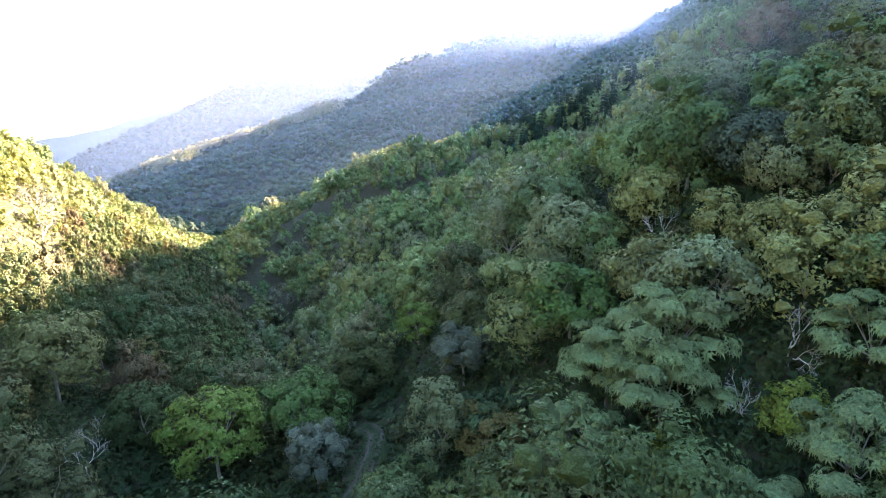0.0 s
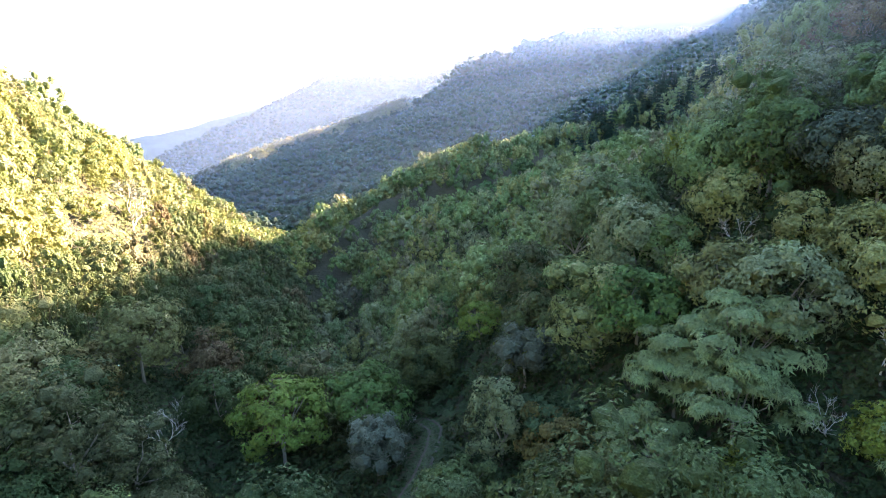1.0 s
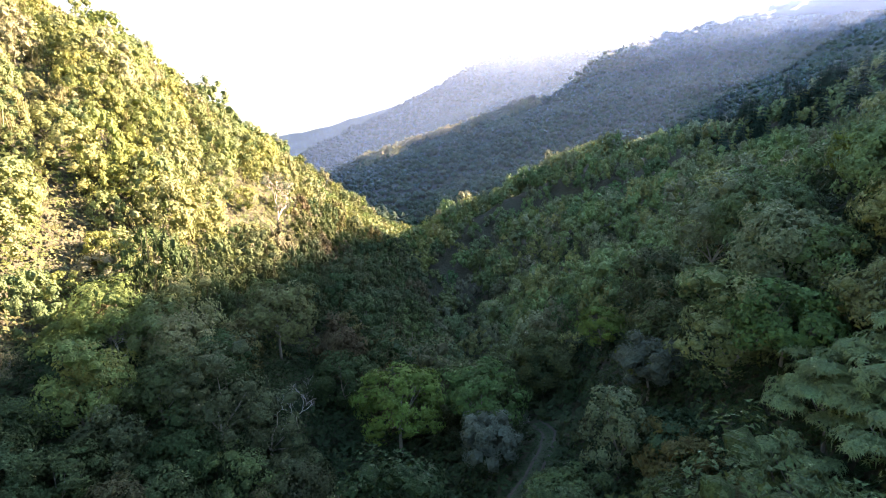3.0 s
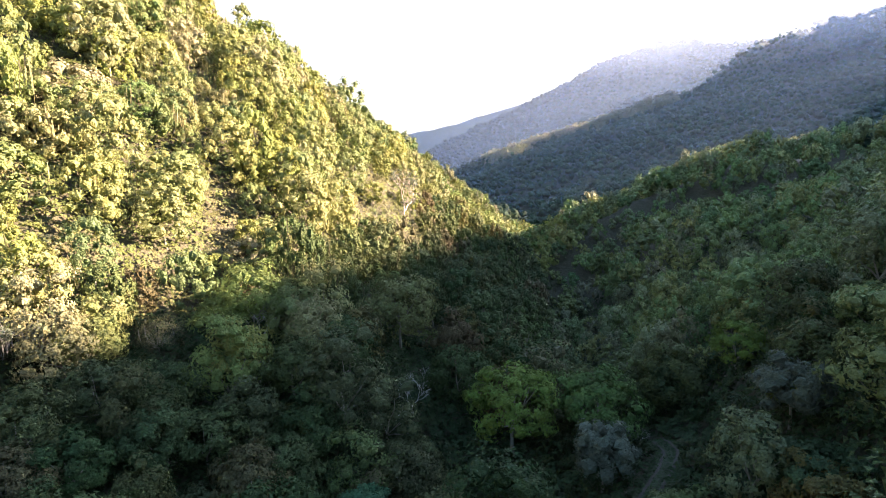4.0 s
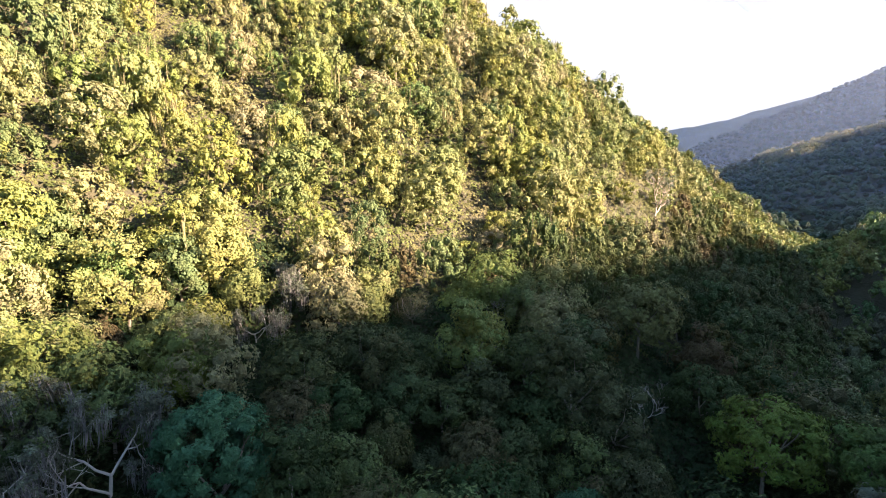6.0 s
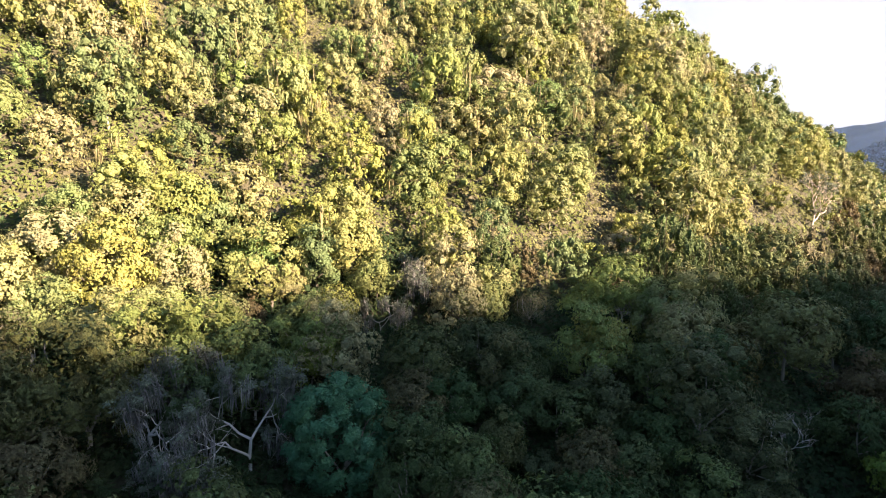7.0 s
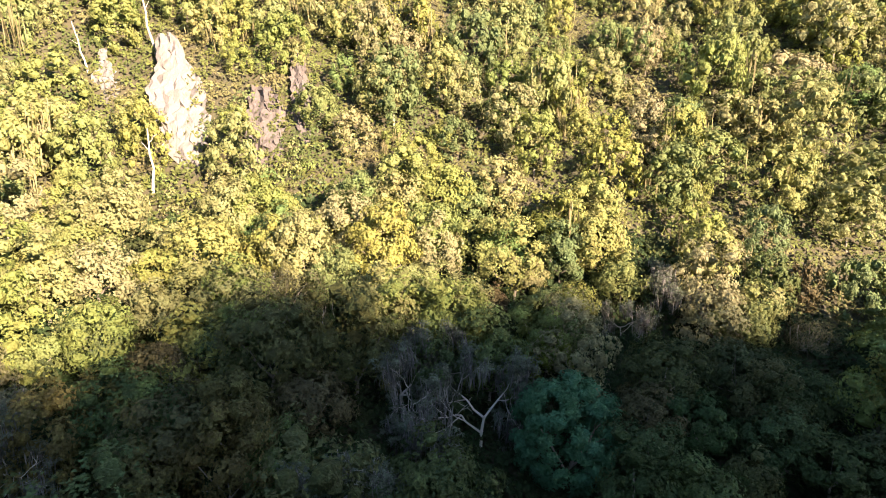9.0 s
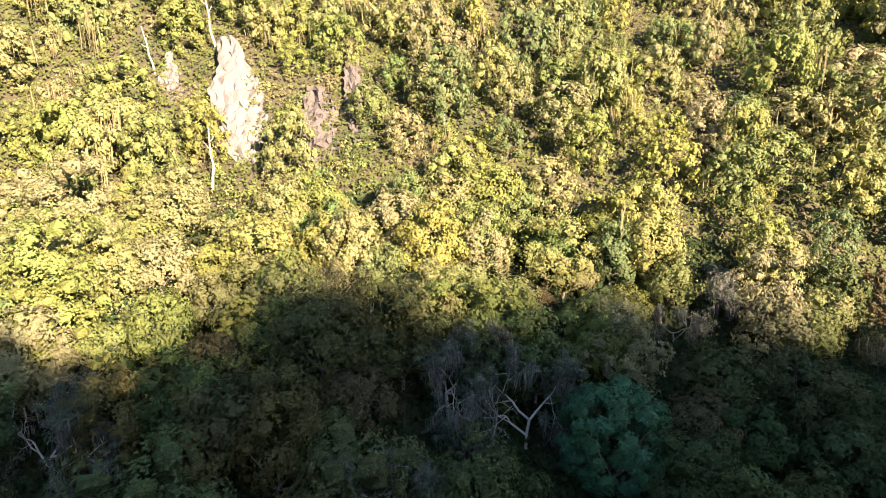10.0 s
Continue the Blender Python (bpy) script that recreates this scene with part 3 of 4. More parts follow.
def free(x, y, single=True):
    """Room for a forest tree: off the track, clear of the cliffs and of the trees that are placed singly."""
    ok = ~near_path(x, y, TRACK, 4.4) & ~near_path(x, y, [(-7.0, 34.0), (-10.0, 50.0)], 3.6)
    for cx, cy, w, h, lean, _ in CLIFFS:
        u = np.array([cx, cy]) / math.hypot(cx, cy)
        a, b = np.array([cx, cy]) - u * (4.0 + h * 0.3), np.array([cx, cy]) + u * (h * 0.55)
        ok &= ~near_path(x, y, [tuple(a), tuple(b)], w * 0.5)
    if single:
        for (sx, sy), r in zip(spots, reach):
            k = 1 - (1.0 + 1.7 * r) / math.hypot(sx, sy)
            ok &= ~near_path(x, y, [(sx, sy), (sx * k, sy * k)], r)
    return ok


rng = np.random.default_rng(7)
near_kinds = []
for lobes, flat, squash, size, ragged in ((24, 0.9, 0.85, (0.3, 0.46), 0.14), (34, 1.1, 0.9, (0.26, 0.4), 0.1), (22, 1.25, 0.8, (0.28, 0.5), 0.2), (30, 0.8, 0.6, (0.28, 0.42), 0.16),
                                          (26, 1.0, 0.9, (0.3, 0.44), 0.18), (36, 0.85, 0.85, (0.26, 0.36), 0.08), (24, 1.35, 0.9, (0.28, 0.46), 0.16), (28, 0.95, 0.7, (0.28, 0.46), 0.2)):
    R = rng.uniform(3.6, 4.8)
    near_kinds.append(broadleaf(rng, R, R * flat * rng.uniform(1.7, 1.95) + 1.2, lobes, 112, 0.43, 0.31, flat=flat, low=-0.8, squash=squash, lobe=size, ragged=ragged))


def slope_tree(lobes, leaves, size, moss=0):
    R, flat = rng.uniform(3.8, 5.4), rng.uniform(0.8, 1.3)
    return merged(broadleaf(rng, R, R * flat * rng.uniform(1.55, 2.0), lobes, leaves, size, size * 0.68, flat=flat, low=-0.85, limbs=0, lobe=(0.24, 0.34), core=0.6, ragged=0.08, moss=moss, loose=0.28))


mid_kinds = [slope_tree(int(rng.integers(28, 36)), 38, 0.52, (0, 0, 60, 0)[k % 4]) for k in range(12)]
light_kinds = [slope_tree(int(rng.integers(22, 28)), 24, 0.62) for k in range(10)]
small_kinds = [billow(rng, rng.uniform(3.3, 4.6), rng.uniform(6.5, 10.5)) for k in range(8)]
bush_kinds = [merged(broadleaf(rng, rng.uniform(1.6, 2.4), rng.uniform(2.2, 3.4), 4, 22, 0.6, 0.44, flat=0.8, low=-0.3, limbs=0, core=0)) for k in range(5)]
far_kinds = [lump(rng, rng.uniform(4.8, 6.2), rng.uniform(8, 12)) for k in range(6)]


def part(name, a, mat, parent, label="", kind=""):
    o = new(name, make_mesh(name, a[0], a[1], a[2], [mat]))
    o.parent = parent
    return tagged(o, label, kind=kind)


def leafy(name, tree, mat, label, group="", category="tree"):
    top = new(name)
    part("trunk", tree[0], bark, top)
    part("crown", tree[1], mat, top)
    if tree[2] is not None:
        part("moss", tree[2], moss_grey, top, "grey hanging beard moss", "stuff")
    return tagged(top, label, category, group)


def standing(x, y, s, turn, rng, sink=0.3, stretch=1.0, tip=2.5):
    return (Matrix.Translation((x, y, float(ground_z(x, y)[0]) - sink)) @ pose(0, 0, 0, rng.normal() * tip, rng.normal() * tip, turn)
            @ Matrix.Diagonal((s, s, s * stretch, 1)))


def put(proto, used, m):
    """The first one stands where it is needed, the others are copies of it."""
    o = proto if proto.name not in used else copy_thing(proto, m)
    used.add(proto.name)
    o.matrix_basis = m
    return o


used = set()
KIND = {
    "pale": leafy("pale_tree", broadleaf(rng, 5.0, 9.5, 19, 420, 0.52, 0.15, flat=0.75, low=-0.55, limbs=12, squash=0.42, lobe=(0.26, 0.4), spiky=10, core=0.6, droop=0.36),
                  leaf_pale, "tall pale blue-green tree with tiered feathery leaf rosettes", "pale feathery trees"),
    "grainy": leafy("slender_tree", broadleaf(rng, 3.6, 10, 40, 70, 0.4, 0.28, flat=1.25, low=-0.8, lobe=(0.26, 0.38)), leaf_grainy, "slender grey-green tree with small fine leaves"),
    "fresh": leafy("bright_tree", broadleaf(rng, 4.6, 9.5, 44, 80, 0.42, 0.3, flat=0.85, low=-0.5, squash=0.6, lobe=(0.24, 0.36), ragged=0.08), leaf_fresh,
                   "bright fresh green tree with a broad domed crown", "bright domed trees"),
    "lively": leafy("lush_tree", broadleaf(rng, 4.6, 9.5, 34, 85, 0.5, 0.34, flat=0.85, low=-0.5, squash=0.6, lobe=(0.26, 0.42)), leaf_lush, "lush green tree with a layered leafy crown", "lush layered trees"),
    "greyish": leafy("grey_tree", broadleaf(rng, 3.8, 8.5, 34, 80, 0.38, 0.24, flat=0.85, low=-0.5, core=0.75), leaf_grey, "grey-green fine-leaved tree with a rounded crown", "grey-green trees"),
    "olive": leafy("yellow_green_tree", broadleaf(rng, 3.6, 8.0, 34, 80, 0.4, 0.28, flat=0.95, low=-0.7), leaf_olive, "yellow-green small-leaved tree with a dense crown", "yellow-green trees"),
    "brownish": leafy("olive_brown_tree", broadleaf(rng, 4.6, 9.0, 38, 80, 0.42, 0.3, flat=0.8, low=-0.5), leaf_brownish, "olive-brown forest tree with a wide crown", "olive-brown trees"),
    "sombre": leafy("dark_tree", broadleaf(rng, 4.6, 8.5, 38, 80, 0.42, 0.28, flat=0.75, low=-0.4, ragged=0.08), leaf_sombre, "dark grey-green tree with a dense low dome", "dark dense trees"),
    "dome": leafy("domed_tree", broadleaf(rng, 6.2, 13.0, 96, 84, 0.44, 0.32, flat=1.1, low=-0.85, lobe=(0.26, 0.33), core=0.78, ragged=0.035), leaf_dark, "blue-green tree with a large smooth domed crown", "blue-green domed trees"),
    "twiggy": leafy("twiggy_tree", broadleaf(rng, 4.6, 7.5, 40, 90, 0.3, 0.16, flat=0.8, low=-0.5, limbs=22, core=0, moss=8), leaf_twiggy,
                    "half-bare olive-grey tree with fine twigs", "half-bare twiggy trees"),
    "russet": leafy("russet_tree", broadleaf(rng, 4.2, 8.5, 30, 80, 0.42, 0.3, flat=1.0, low=-0.6), leaf_russet, "tree with reddish-brown withering leaves", "russet trees"),
}
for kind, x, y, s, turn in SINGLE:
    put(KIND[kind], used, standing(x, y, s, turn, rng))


def barren(name, tree, mat, label, group):
    top = new(name)
    part("trunk", tree[0], mat, top)
    part("branching", tree[1], mat, top, "fine bare branching", "stuff")
    if tree[2] is not None:
        part("moss", tree[2], moss_grey, top, "grey hanging beard moss", "stuff")
    if tree[3] is not None:
        part("foliage", tree[3], leaf_grey, top, "sparse grey-green leaves", "stuff")
    return tagged(top, label, "tree", group)


KIND2 = {
    "dead": barren("dead_tree", bare_tree(rng, 8.5, 1.0), bark_pale, "leafless dead tree with pale grey branches", "dead trees"),
    "blushing": barren("bare_tree", bare_tree(rng, 12.0, 0.8, leaf_tufts=260, twig=1.2), bark_pink, "sunlit leafless tree with pinkish-grey branches", ""),
    "mossy": barren("mossy_tree", bare_tree(rng, 13.5, 1.3, leaf_tufts=1100, moss=1300), bark_pale, "grey half-dead tree hung with long beard moss", "mossy trees"),
}
KIND2["snag"] = tagged(new("snag"), "pale weathered dead trunk leaning among trees", "dead tree", "pale snags")
a = Shape()
a.add(*tube(wobble(rng, (0, 0, -1), (0.5, 0.2, 11), 7, 0.015), np.linspace(0.26, 0.09, 7), 7))
part("trunk", a.done(), bark_pale, KIND2["snag"])
for h, dx, dy in ((7.5, 1.3, 0.5), (8.8, -1.0, 0.7), (6.2, -0.6, -1.1)):
    a = Shape()
    a.add(*tube(wobble(rng, (h * 0.045, h * 0.018, h), (dx + 0.3, dy, h + 1.3), 4, 0.05), np.linspace(0.07, 0.03, 4), 5))
    part("broken_limb", a.done(), bark_pale, KIND2["snag"])
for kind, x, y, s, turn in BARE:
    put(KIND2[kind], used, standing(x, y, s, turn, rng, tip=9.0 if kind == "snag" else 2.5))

# the forest nearest to the drone, tree by tree
protos = [leafy("forest_tree", t, leaf_green, "broadleaf forest tree with a dense rounded green crown", "forest trees") for t in near_kinds]
hill = [leafy("hill_tree", t, leaf_hill, "shaded broadleaf tree on the hillside with a dense crown", "hillside trees") for t in near_kinds[2:]]
golden = [leafy("sunny_tree", t, leaf_dry, "forest tree on the lower slope, sunlight painted into yellow-green leaves", "sunlit trees") for t in near_kinds[:5]]
near = scatter(rng, 6.6, 26, 110, -50, 150, free)
near = near[np.argsort(np.hypot(near[:, 0], near[:, 1]))][:300 - len(SINGLE) - len(BARE)]
for i, (x, y, z) in enumerate(near):
    # sunlight painted as yellow-green leaves where the sun falls, darker green elsewhere
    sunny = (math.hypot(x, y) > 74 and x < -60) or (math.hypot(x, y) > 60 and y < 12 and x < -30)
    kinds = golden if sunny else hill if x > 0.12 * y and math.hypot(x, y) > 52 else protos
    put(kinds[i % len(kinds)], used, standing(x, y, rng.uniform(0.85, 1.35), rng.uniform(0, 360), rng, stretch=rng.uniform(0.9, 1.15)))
edge = np.hypot(near[:, 0], near[:, 1]).max()



def beside_cliff(x, y):
    """The scrubby ground round the rock faces, but not on them."""
    ok = ~free(x, y, False)
    for cx, cy, w, h, lean, _ in CLIFFS:
        u = np.array([cx, cy]) / math.hypot(cx, cy)
        a, b = np.array([cx, cy]) - u * 1.5, np.array([cx, cy]) + u * (h * 0.75)
        ok &= ~near_path(x, y, [tuple(a), tuple(b)], w * 0.42)
    return ok & (np.hypot(x, y) > 75)


mats_sunlit_dry, mats_far = [leaf_dry, bark, moss_tan], [leaf_far, bark]
p = scatter(rng, 7.3, edge - 1, 212, 22, 147, free)
p = p[value_noise(p[:, 0], p[:, 1], 7, 12) < 0.9]
# split near the shadow edge: sunlight coloured in above it, shade below
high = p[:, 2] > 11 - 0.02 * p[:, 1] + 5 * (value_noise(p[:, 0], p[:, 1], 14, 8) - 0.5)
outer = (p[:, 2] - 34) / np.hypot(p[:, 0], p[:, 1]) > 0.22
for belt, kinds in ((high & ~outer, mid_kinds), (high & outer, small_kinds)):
    woods("sunny_slope_woods", "dense yellow-green forest on a steep slope, colour brightened as sunlit", kinds, p[belt], rng.choice([0.6, 0.8, 0.95, 1.1, 1.3], belt.sum()) * rng.uniform(0.9, 1.1, belt.sum()), mats_sunlit_dry, rng, tall=1.15)
woods("lower_slope_woods", "dense forest along the foot of the slope, coloured dark green as shade", mid_kinds, p[~high], rng.uniform(0.6, 1.1, (~high).sum()), [leaf_mid, bark, leaf_twiggy], rng, tall=1.35)
p = scatter(rng, 2.4, 78, 130, 105, 142, beside_cliff)
woods("cliff_shrubs", "yellow-green shrubs growing round bare rock, colour brightened as sunlit", bush_kinds, p, rng.uniform(0.6, 1.15, len(p)), mats_sunlit_dry, rng)
p = scatter(rng, 5.6, 212, 345, 20, 52, free)
woods("outer_slope_woods", "yellow-green forest on the farther slope, colour brightened as sunlit", small_kinds, p, rng.uniform(0.7, 1.2, len(p)), [leaf_dry_far, bark], rng)
p = scatter(rng, 7.2, edge - 1, 180, -45, 22, free)
woods("shady_slope_woods", "shaded dense green forest on the hillside", light_kinds, p, rng.uniform(0.58, 1.12, len(p)), [leaf_hill_far, bark, moss_grey], rng, tall=1.35)
p = scatter(rng, 7.6, 180, 345, -32, 20, free)
woods("second_slope_woods", "shaded green forest on the spur across the side valley", small_kinds, p, rng.uniform(0.75, 1.35, len(p)), [leaf_spur, bark], rng, tall=1.12)


def ground_cover(name, label, spacing, r0, r1, az0, az1, size, mat, k=5):
    """Low leafy growth that hides the soil: tufts on short stems, uneven in height."""
    p = scatter(rng, spacing, r0, r1, az0, az1, lambda x, y: ~near_path(x, y, TRACK, 1.7))
    gx = (ground_z(p[:, 0] + 0.7, p[:, 1]) - ground_z(p[:, 0] - 0.7, p[:, 1])) / 1.4
    gy = (ground_z(p[:, 0], p[:, 1] + 0.7) - ground_z(p[:, 0], p[:, 1] - 0.7)) / 1.4
    up = unit(np.stack([-gx, -gy, np.ones(len(p))], 1))
    P = p + np.array([0, 0, 0.3]) + up * rng.uniform(0.3, 1.6, (len(p), 1)) * size
    v, t = rosettes(rng, P, unit(rng.normal(size=P.shape) * 0.35 + up), k, size, size * 0.75, 0.12)
    me = make_mesh(name, v, np.zeros((0, 4), int), t, [mat], tint=np.repeat(value_noise(p[:, 0], p[:, 1], 4.0, 5), k * 3))
    return tagged(new(name, me), label, "undergrowth", kind="stuff")


ground_cover("undergrowth", "dense green shrubs and ferns under the trees, darkened in colour as shade", 1.05, 4, edge + 3, -52, 152, 0.95, leaf_under)
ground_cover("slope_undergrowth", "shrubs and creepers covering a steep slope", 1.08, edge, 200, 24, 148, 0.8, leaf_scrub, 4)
ground_cover("hill_undergrowth", "shrubs covering the hillside between trees, shade painted into their colour", 2.0, edge, 200, -50, 22, 1.5, leaf_under, 4)
p = scatter(rng, 4.0, 12, edge + 2, -52, 152, lambda x, y: ~near_path(x, y, TRACK, 3.4))
q = scatter(rng, 4.6, 58, 135, -45, 2, free)
woods("hill_shrubs", "shaded green shrubs and saplings filling gaps on the hillside", bush_kinds, q, rng.uniform(0.8, 1.5, len(q)), [leaf_green, bark], rng)
# darkened leaves make the gaps between crowns read as shade
woods("shrub_layer", "dense green shrubs filling gaps between forest trees, darkened in colour as shade", bush_kinds, p, rng.uniform(0.7, 1.2, len(p)), [leaf_under, bark], rng)
p = scatter(rng, 6.8, 345, 465, -26, 3)
woods("valley_head_woods", "shaded green forest at the head of the side valley", small_kinds, p, rng.uniform(0.75, 1.4, len(p)), [leaf_spur, bark], rng)
p = scatter(rng, 7.2, 345, 945, -38, 34, lambda x, y: (ground_z(x, y) < 200 + 40 * value_noise(x, y, 60, 6)) & ((np.hypot(x, y) > 465) | (np.abs(np.degrees(np.arctan2(-x, y)) + 11.5) > 14.5)))
woods("third_slope_woods", "distant hazy dark green forest on the mountain side", far_kinds, p, rng.uniform(0.55, 1.0, len(p)), mats_far, rng)
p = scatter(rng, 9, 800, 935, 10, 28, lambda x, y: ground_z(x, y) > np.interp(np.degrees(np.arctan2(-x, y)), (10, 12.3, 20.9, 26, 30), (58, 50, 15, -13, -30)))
woods("crest_woods", "trees along the crest of a distant spur, coloured pale as sunlit", small_kinds, p, rng.uniform(1.0, 1.9, len(p)), [leaf_crest, bark], rng)
p = scatter(rng, 17, 1000, 1900, 12, 35)
woods("outer_valley_woods", "distant sunlit woods on the valley floor beyond the spur", far_kinds, p, rng.uniform(0.9, 1.5, len(p)), mats_far, rng)
p = scatter(rng, 19, 1900, 2560, -4, 34)
p[:, 2] -= 9
woods("far_mountain_woods", "very distant hazy forest on a mountain", far_kinds, p, rng.uniform(1.5, 2.2, len(p)), mats_far, rng)
p = scatter(rng, 14, 26, 420, 150, 310)
woods("back_slope_woods", "dark forest on the hill behind", far_kinds, p, rng.uniform(0.7, 1.1, len(p)), mats_far, rng)

# dark conifers along the head of the side valley
pines = []
for k in range(3):
    a = pine(rng, rng.uniform(18, 23))
    top = new("pine_tree")
    part("trunk", a[0], bark, top)
    part("crown", a[1], leaf_pine, top)
    pines.append(tagged(top, "dark green conifer standing among broadleaf forest", "conifer", "conifers"))
for i in range(84):
    u = rng.random()
    az, d = -6 - 17 * u + rng.normal() * 1.2, 312 + 52 * u + rng.normal() * 14
    x, y = polar(az, d)
    put(pines[i % 3], used, standing(x, y, rng.uniform(0.7, 1.15), rng.uniform(0, 360), rng))


# ---- rock faces on the sunny slope ----
def rock_face(cx, cy, w, h, lean, rust, seed):
    """A worn cliff let into the slope: rough front, edges carried back into the hill."""
    r = np.random.default_rng(seed)
    out = -np.array([cx, cy]) / math.hypot(cx, cy)
    lat = np.array([-out[1], out[0]])
    nu, nv = 13, 27
    V = []
    z0 = float(ground_z(cx, cy)[0]) - 2
    for j in range(nv):
        f = j / (nv - 1)
        half = w / 2 * np.interp(f, (0, 0.15, 0.35, 0.6, 0.8, 1), (0.5, 0.8, 0.9, 1, 0.8, 0.4) if rust else (0.3, 0.75, 0.9, 1.0, 0.55, 0.25)) * (0.75 + 0.4 * float(value_noise(f * 9 + seed, 0.5, 1.0, seed + 7)))
        for i in range(nu):
            u = (i / (nu - 1) - 0.5) * 2
            x, z = u * half + w * 0.3 * (float(value_noise(f * 6 + seed * 3, 2.5, 1.0, seed)) - 0.5) + (r.random() - 0.5) * 0.9, z0 + f * (h + 2) + (r.random() - 0.5) * 0.9
            ledge = 1.7 * float(value_noise(x * 2.5 + seed * 50, z * 0.35, 1.6, seed)) + 1.4 * float(value_noise(x, z, 5.0, seed + 3))
            depth = -lean * f * (h + 2) + ledge + 0.5 * (1 - u * u) + (r.random() - 0.5) * 0.6
            V.append((cx + lat[0] * x + out[0] * depth, cy + lat[1] * x + out[1] * depth, z))
    back = [(x - out[0] * 12, y - out[1] * 12, z - 2) for x, y, z in V]
    n = len(V)
    q = [(j * nu + i, j * nu + i + 1, (j + 1) * nu + i + 1, (j + 1) * nu + i) for j in range(nv - 1) for i in range(nu - 1)]
    rim = [j * nu for j in range(nv)] + [(nv - 1) * nu + i for i in range(1, nu)] + [j * nu + nu - 1 for j in range(nv - 2, -1, -1)] + [i for i in range(nu - 2, 0, -1)]
    q += [(rim[k], rim[(k + 1) % len(rim)], rim[(k + 1) % len(rim)] + n, rim[k] + n) for k in range(len(rim))]
    q += [(b + n, a + n, d + n, c + n) for a, b, c, d in q[:(nu - 1) * (nv - 1)]]
    me = make_mesh("rock_face", np.array(V + back), np.array(q), np.zeros((0, 3), int), [rock_rust if rust else rock_white], smooth=False)
    return tagged(new("rock_face", me), "brown-streaked bare rock face among trees" if rust else "bare whitish-pink cliff face among trees", "rock", "rock faces on the slope")


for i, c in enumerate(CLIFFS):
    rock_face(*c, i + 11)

# ---- grassy track with two wheel ruts ----


def ribbon(name, pts, offset, width, lift, mat, parent, cross=6, label=""):
    P = np.array(pts, float)
    s = np.linspace(0, len(P) - 1, 60)
    c = np.stack([np.interp(s, np.arange(len(P)), P[:, k]) for k in (0, 1)], 1)
    for _ in range(6):
        c[1:-1] = (c[:-2] + c[1:-1] * 2 + c[2:]) / 4
    t = unit(np.gradient(c, axis=0))
    nrm = np.stack([t[:, 1], -t[:, 0]], 1)
    rows = np.linspace(-0.5, 0.5, cross + 1)
    wob = (value_noise(c[:, 0] * 3, c[:, 1] * 3, 2.0, 9) - 0.5) * 0.5
    xy = c[:, None] + nrm[:, None] * (offset + rows[None, :, None] * width * (1 + wob[:, None, None]))
    z = ground_z(xy[..., 0].ravel(), xy[..., 1].ravel()).reshape(xy.shape[:2]) + lift
    z += 0.06 * np.cos(rows * 6.283)[None]
    V = np.concatenate([xy, z[..., None]], 2).reshape(-1, 3)
    m = cross + 1
    q = [(i * m + k, i * m + k + 1, (i + 1) * m + k + 1, (i + 1) * m + k) for i in range(59) for k in range(cross)]
    o = new(name, make_mesh(name, V, np.array(q), np.zeros((0, 3), int), [mat], smooth=True))
    if parent:
        o.parent = parent
        return tagged(o, label)
    return tagged(o, label, "track", kind="structure")


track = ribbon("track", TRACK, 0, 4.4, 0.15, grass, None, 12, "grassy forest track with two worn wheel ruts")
p = scatter(rng, 0.36, 40, 82, 4, 20, lambda x, y: near_path(x, y, TRACK, 1.9))
off = np.abs(np.abs([min(math.hypot(x - a, y - b) for a, b in np.array([np.interp(np.linspace(0, 5, 60), range(6), [t[k] for t in TRACK]) for k in (0, 1)]).T) for x, y, _ in p]) - 0.78)
p = p[off > 0.22]
v, t = rosettes(rng, p + np.array([0, 0, 0.55]), unit(rng.normal(size=p.shape) * 0.3 + np.array([0, 0, 1])), 5, 0.3, 0.12, 0.1, True)
tagged(new("grass", make_mesh("grass", v, np.zeros((0, 4), int), t, [leaf_verge], tint=np.repeat(rng.random(len(p)), 15))), "rough grass growing on the forest track", "grass", kind="stuff")
for off in (-0.8, 0.75):
    ribbon("rut", TRACK, off, 0.55, 0.2, dirt, track, 4, "bare reddish earth wheel rut")

# ---- sheets standing in for mist and haze, thicker with distance and over the mountain ----


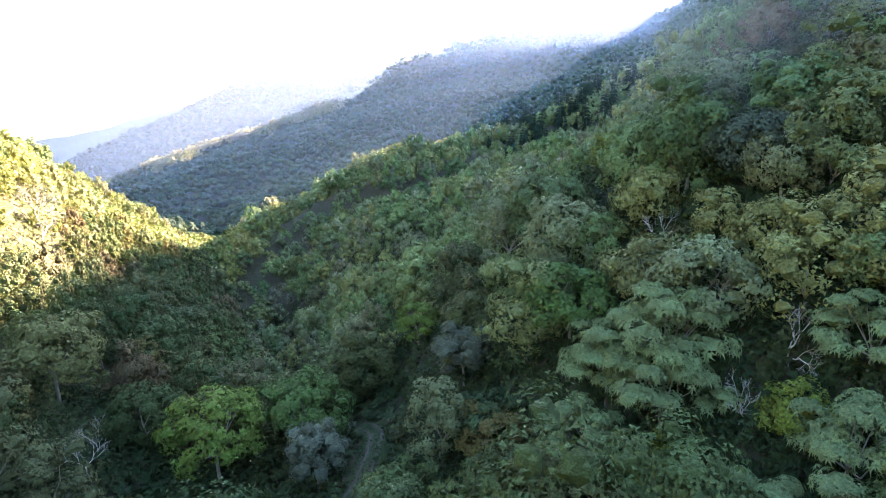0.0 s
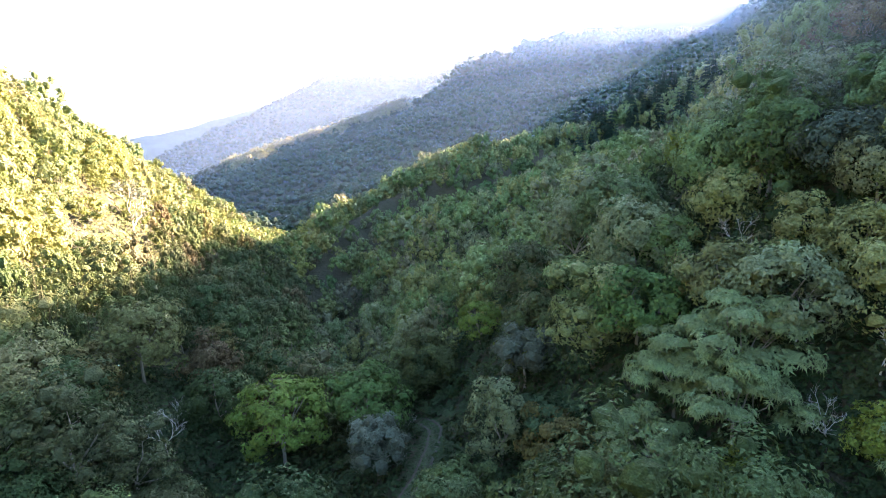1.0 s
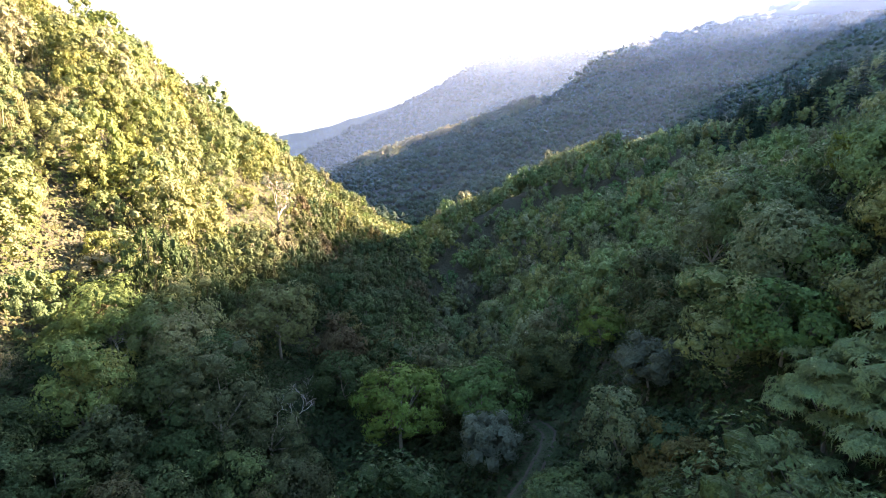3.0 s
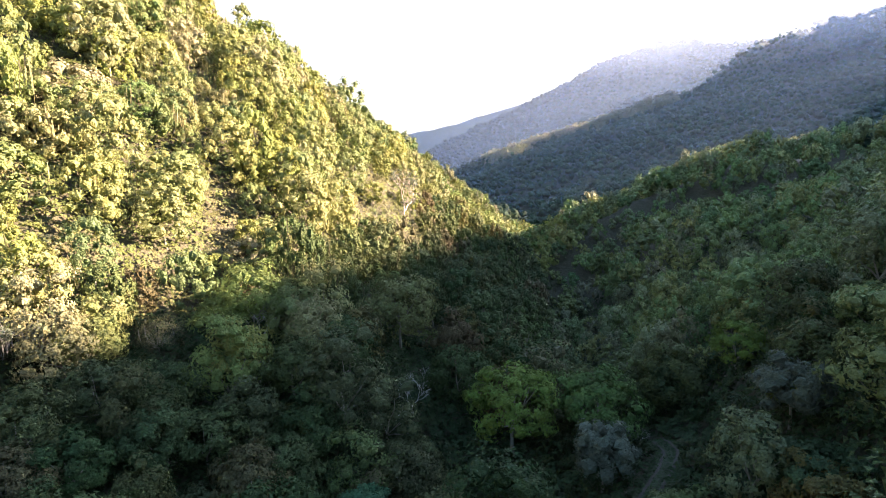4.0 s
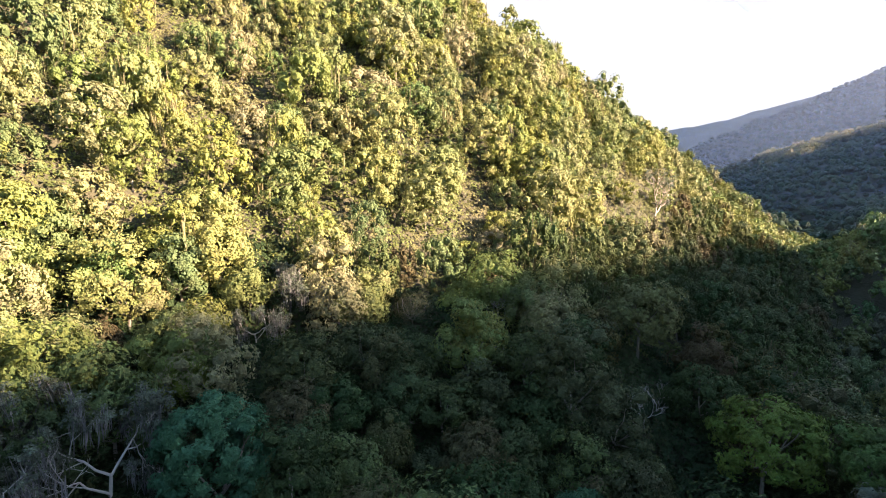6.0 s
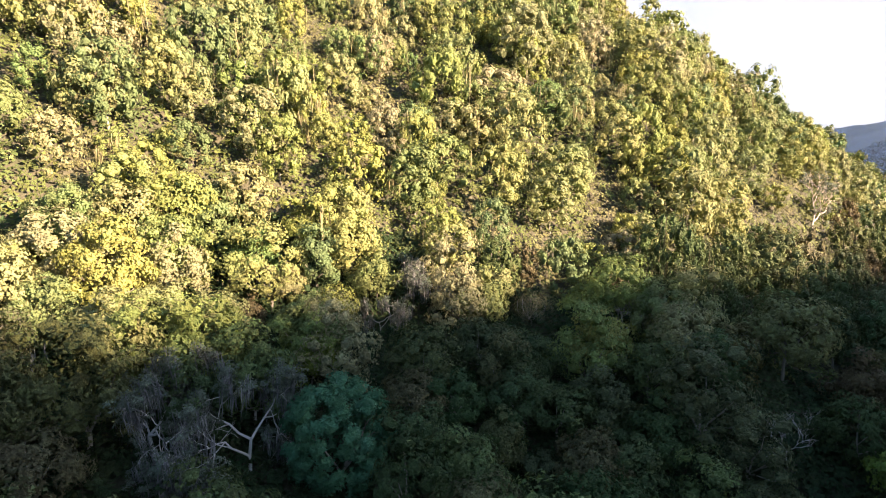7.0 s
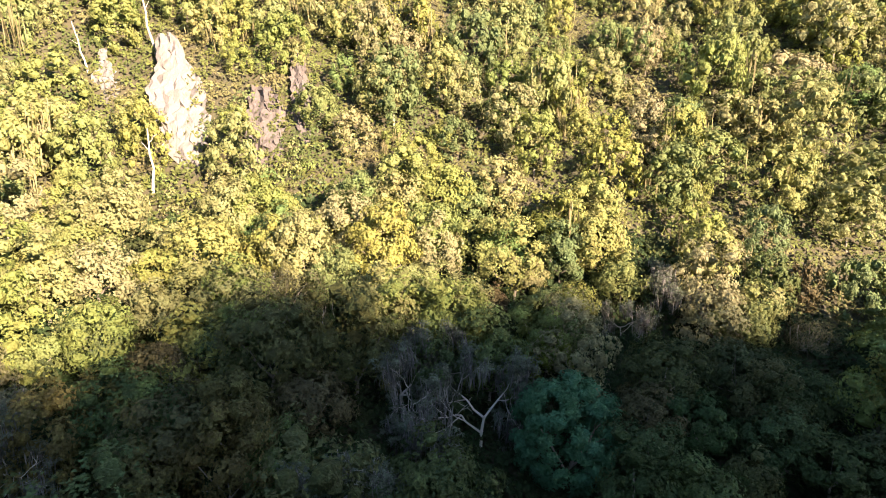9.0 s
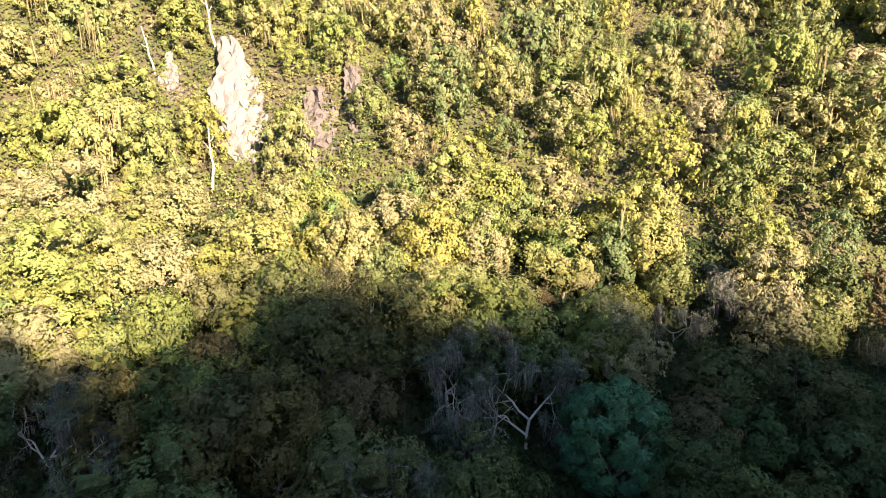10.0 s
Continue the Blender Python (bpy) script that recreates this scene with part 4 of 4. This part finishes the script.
def mist_haze_material(name, thin, thick, z0, z1, scale, hue=(0.52, 0.61, 0.88)):
    """Painted mist and haze: mostly clear, the rest bluish; thicker with height and in drifts."""
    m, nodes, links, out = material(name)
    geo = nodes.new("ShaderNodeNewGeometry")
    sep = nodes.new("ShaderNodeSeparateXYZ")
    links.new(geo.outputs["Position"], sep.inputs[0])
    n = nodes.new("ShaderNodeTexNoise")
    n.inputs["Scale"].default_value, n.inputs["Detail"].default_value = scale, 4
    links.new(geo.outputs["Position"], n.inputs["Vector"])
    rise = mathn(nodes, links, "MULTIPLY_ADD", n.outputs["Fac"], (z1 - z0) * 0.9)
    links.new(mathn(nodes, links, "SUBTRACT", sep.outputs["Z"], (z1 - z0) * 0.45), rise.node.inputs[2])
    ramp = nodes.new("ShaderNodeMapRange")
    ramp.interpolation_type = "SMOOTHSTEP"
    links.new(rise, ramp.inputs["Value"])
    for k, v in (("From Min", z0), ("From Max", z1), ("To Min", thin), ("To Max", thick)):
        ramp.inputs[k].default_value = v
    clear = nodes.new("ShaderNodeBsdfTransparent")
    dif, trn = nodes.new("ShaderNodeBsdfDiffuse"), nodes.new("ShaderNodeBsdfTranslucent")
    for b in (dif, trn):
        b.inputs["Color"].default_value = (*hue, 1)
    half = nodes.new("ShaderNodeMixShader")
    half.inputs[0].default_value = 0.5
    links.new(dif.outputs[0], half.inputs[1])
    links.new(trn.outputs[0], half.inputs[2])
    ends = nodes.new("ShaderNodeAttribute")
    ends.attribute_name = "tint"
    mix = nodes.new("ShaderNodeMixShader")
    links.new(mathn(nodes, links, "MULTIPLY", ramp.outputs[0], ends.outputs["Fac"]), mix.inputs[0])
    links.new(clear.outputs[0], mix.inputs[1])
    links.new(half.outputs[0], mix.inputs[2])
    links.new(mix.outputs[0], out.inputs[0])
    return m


def mist_haze_veil(d, az0, az1, z0, z1, mat, fade=8.0):
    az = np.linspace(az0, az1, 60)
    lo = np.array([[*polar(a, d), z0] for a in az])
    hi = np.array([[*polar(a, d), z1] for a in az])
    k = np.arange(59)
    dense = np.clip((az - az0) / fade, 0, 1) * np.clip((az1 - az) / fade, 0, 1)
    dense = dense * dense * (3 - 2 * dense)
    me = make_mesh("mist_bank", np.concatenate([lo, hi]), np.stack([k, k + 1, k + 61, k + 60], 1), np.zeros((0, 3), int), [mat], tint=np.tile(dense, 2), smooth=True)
    return tagged(new("mist_bank", me), "translucent sheet standing in for mist, distance haze and glare", "mist", kind="structure")


# bluish sheets imitate haze low down and mountain mist higher up
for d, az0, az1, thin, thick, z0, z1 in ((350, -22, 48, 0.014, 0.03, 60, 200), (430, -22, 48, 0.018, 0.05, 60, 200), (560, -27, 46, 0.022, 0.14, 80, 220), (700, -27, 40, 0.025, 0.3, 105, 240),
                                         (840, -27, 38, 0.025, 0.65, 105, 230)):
    mist_haze_veil(d, az0, az1, -90, 420, mist_haze_material("mist", thin, thick, z0, z1, 0.004, (0.32, 0.48, 0.95) if d < 600 else (0.5, 0.59, 0.84)), 12)
# near sheet added over the right hill to imitate glare towards the sun
mist_haze_veil(78, -52, -13, 22, 64, mist_haze_material("mist", 0.0, 0.09, 26, 56, 0.01, (0.7, 0.75, 0.85)), 10)
# far sheets imitate distance haze over the mountains
mist_haze_veil(1500, -28, 80, -140, 620, mist_haze_material("mist", 0.2, 0.28, 0, 400, 0.003))
mist_haze_veil(3300, -28, 80, -160, 900, mist_haze_material("mist", 0.12, 0.15, 0, 600, 0.002))


def hazy_sky():
    """The white morning sky beyond the farthest hills, thinning out upwards into the open sky."""
    m, nodes, links, out = material("hazy_sky")
    geo = nodes.new("ShaderNodeNewGeometry")
    sep = nodes.new("ShaderNodeSeparateXYZ")
    links.new(geo.outputs["Position"], sep.inputs[0])
    up = nodes.new("ShaderNodeMapRange")
    up.interpolation_type = "SMOOTHSTEP"
    links.new(sep.outputs["Z"], up.inputs["Value"])
    for k, v in (("From Min", 1150), ("From Max", 1900), ("To Min", 1.0), ("To Max", 0.0)):
        up.inputs[k].default_value = v
    em, clear, mix = nodes.new("ShaderNodeEmission"), nodes.new("ShaderNodeBsdfTransparent"), nodes.new("ShaderNodeMixShader")
    em.inputs["Color"].default_value, em.inputs["Strength"].default_value = (1.0, 0.975, 1.0, 1), 0.15
    links.new(up.outputs[0], mix.inputs[0])
    links.new(clear.outputs[0], mix.inputs[1])
    links.new(em.outputs[0], mix.inputs[2])
    links.new(mix.outputs[0], out.inputs[0])
    az, el = np.meshgrid(np.radians(np.linspace(-31, 100, 61)), np.radians(np.linspace(-4, 42, 16)))
    V = np.stack([-np.sin(az) * np.cos(el), np.cos(az) * np.cos(el), np.sin(el)], -1).reshape(-1, 3) * 4850
    i, j = np.meshgrid(np.arange(15), np.arange(60), indexing="ij")
    q = np.stack([i * 61 + j, i * 61 + j + 1, (i + 1) * 61 + j + 1, (i + 1) * 61 + j], -1).reshape(-1, 4)
    me = make_mesh("backdrop", V, q, np.zeros((0, 3), int), [m], smooth=True)
    return tagged(new("backdrop", me), "bright white hazy morning sky behind the farthest hills", "sky", kind="structure")


hazy_sky()
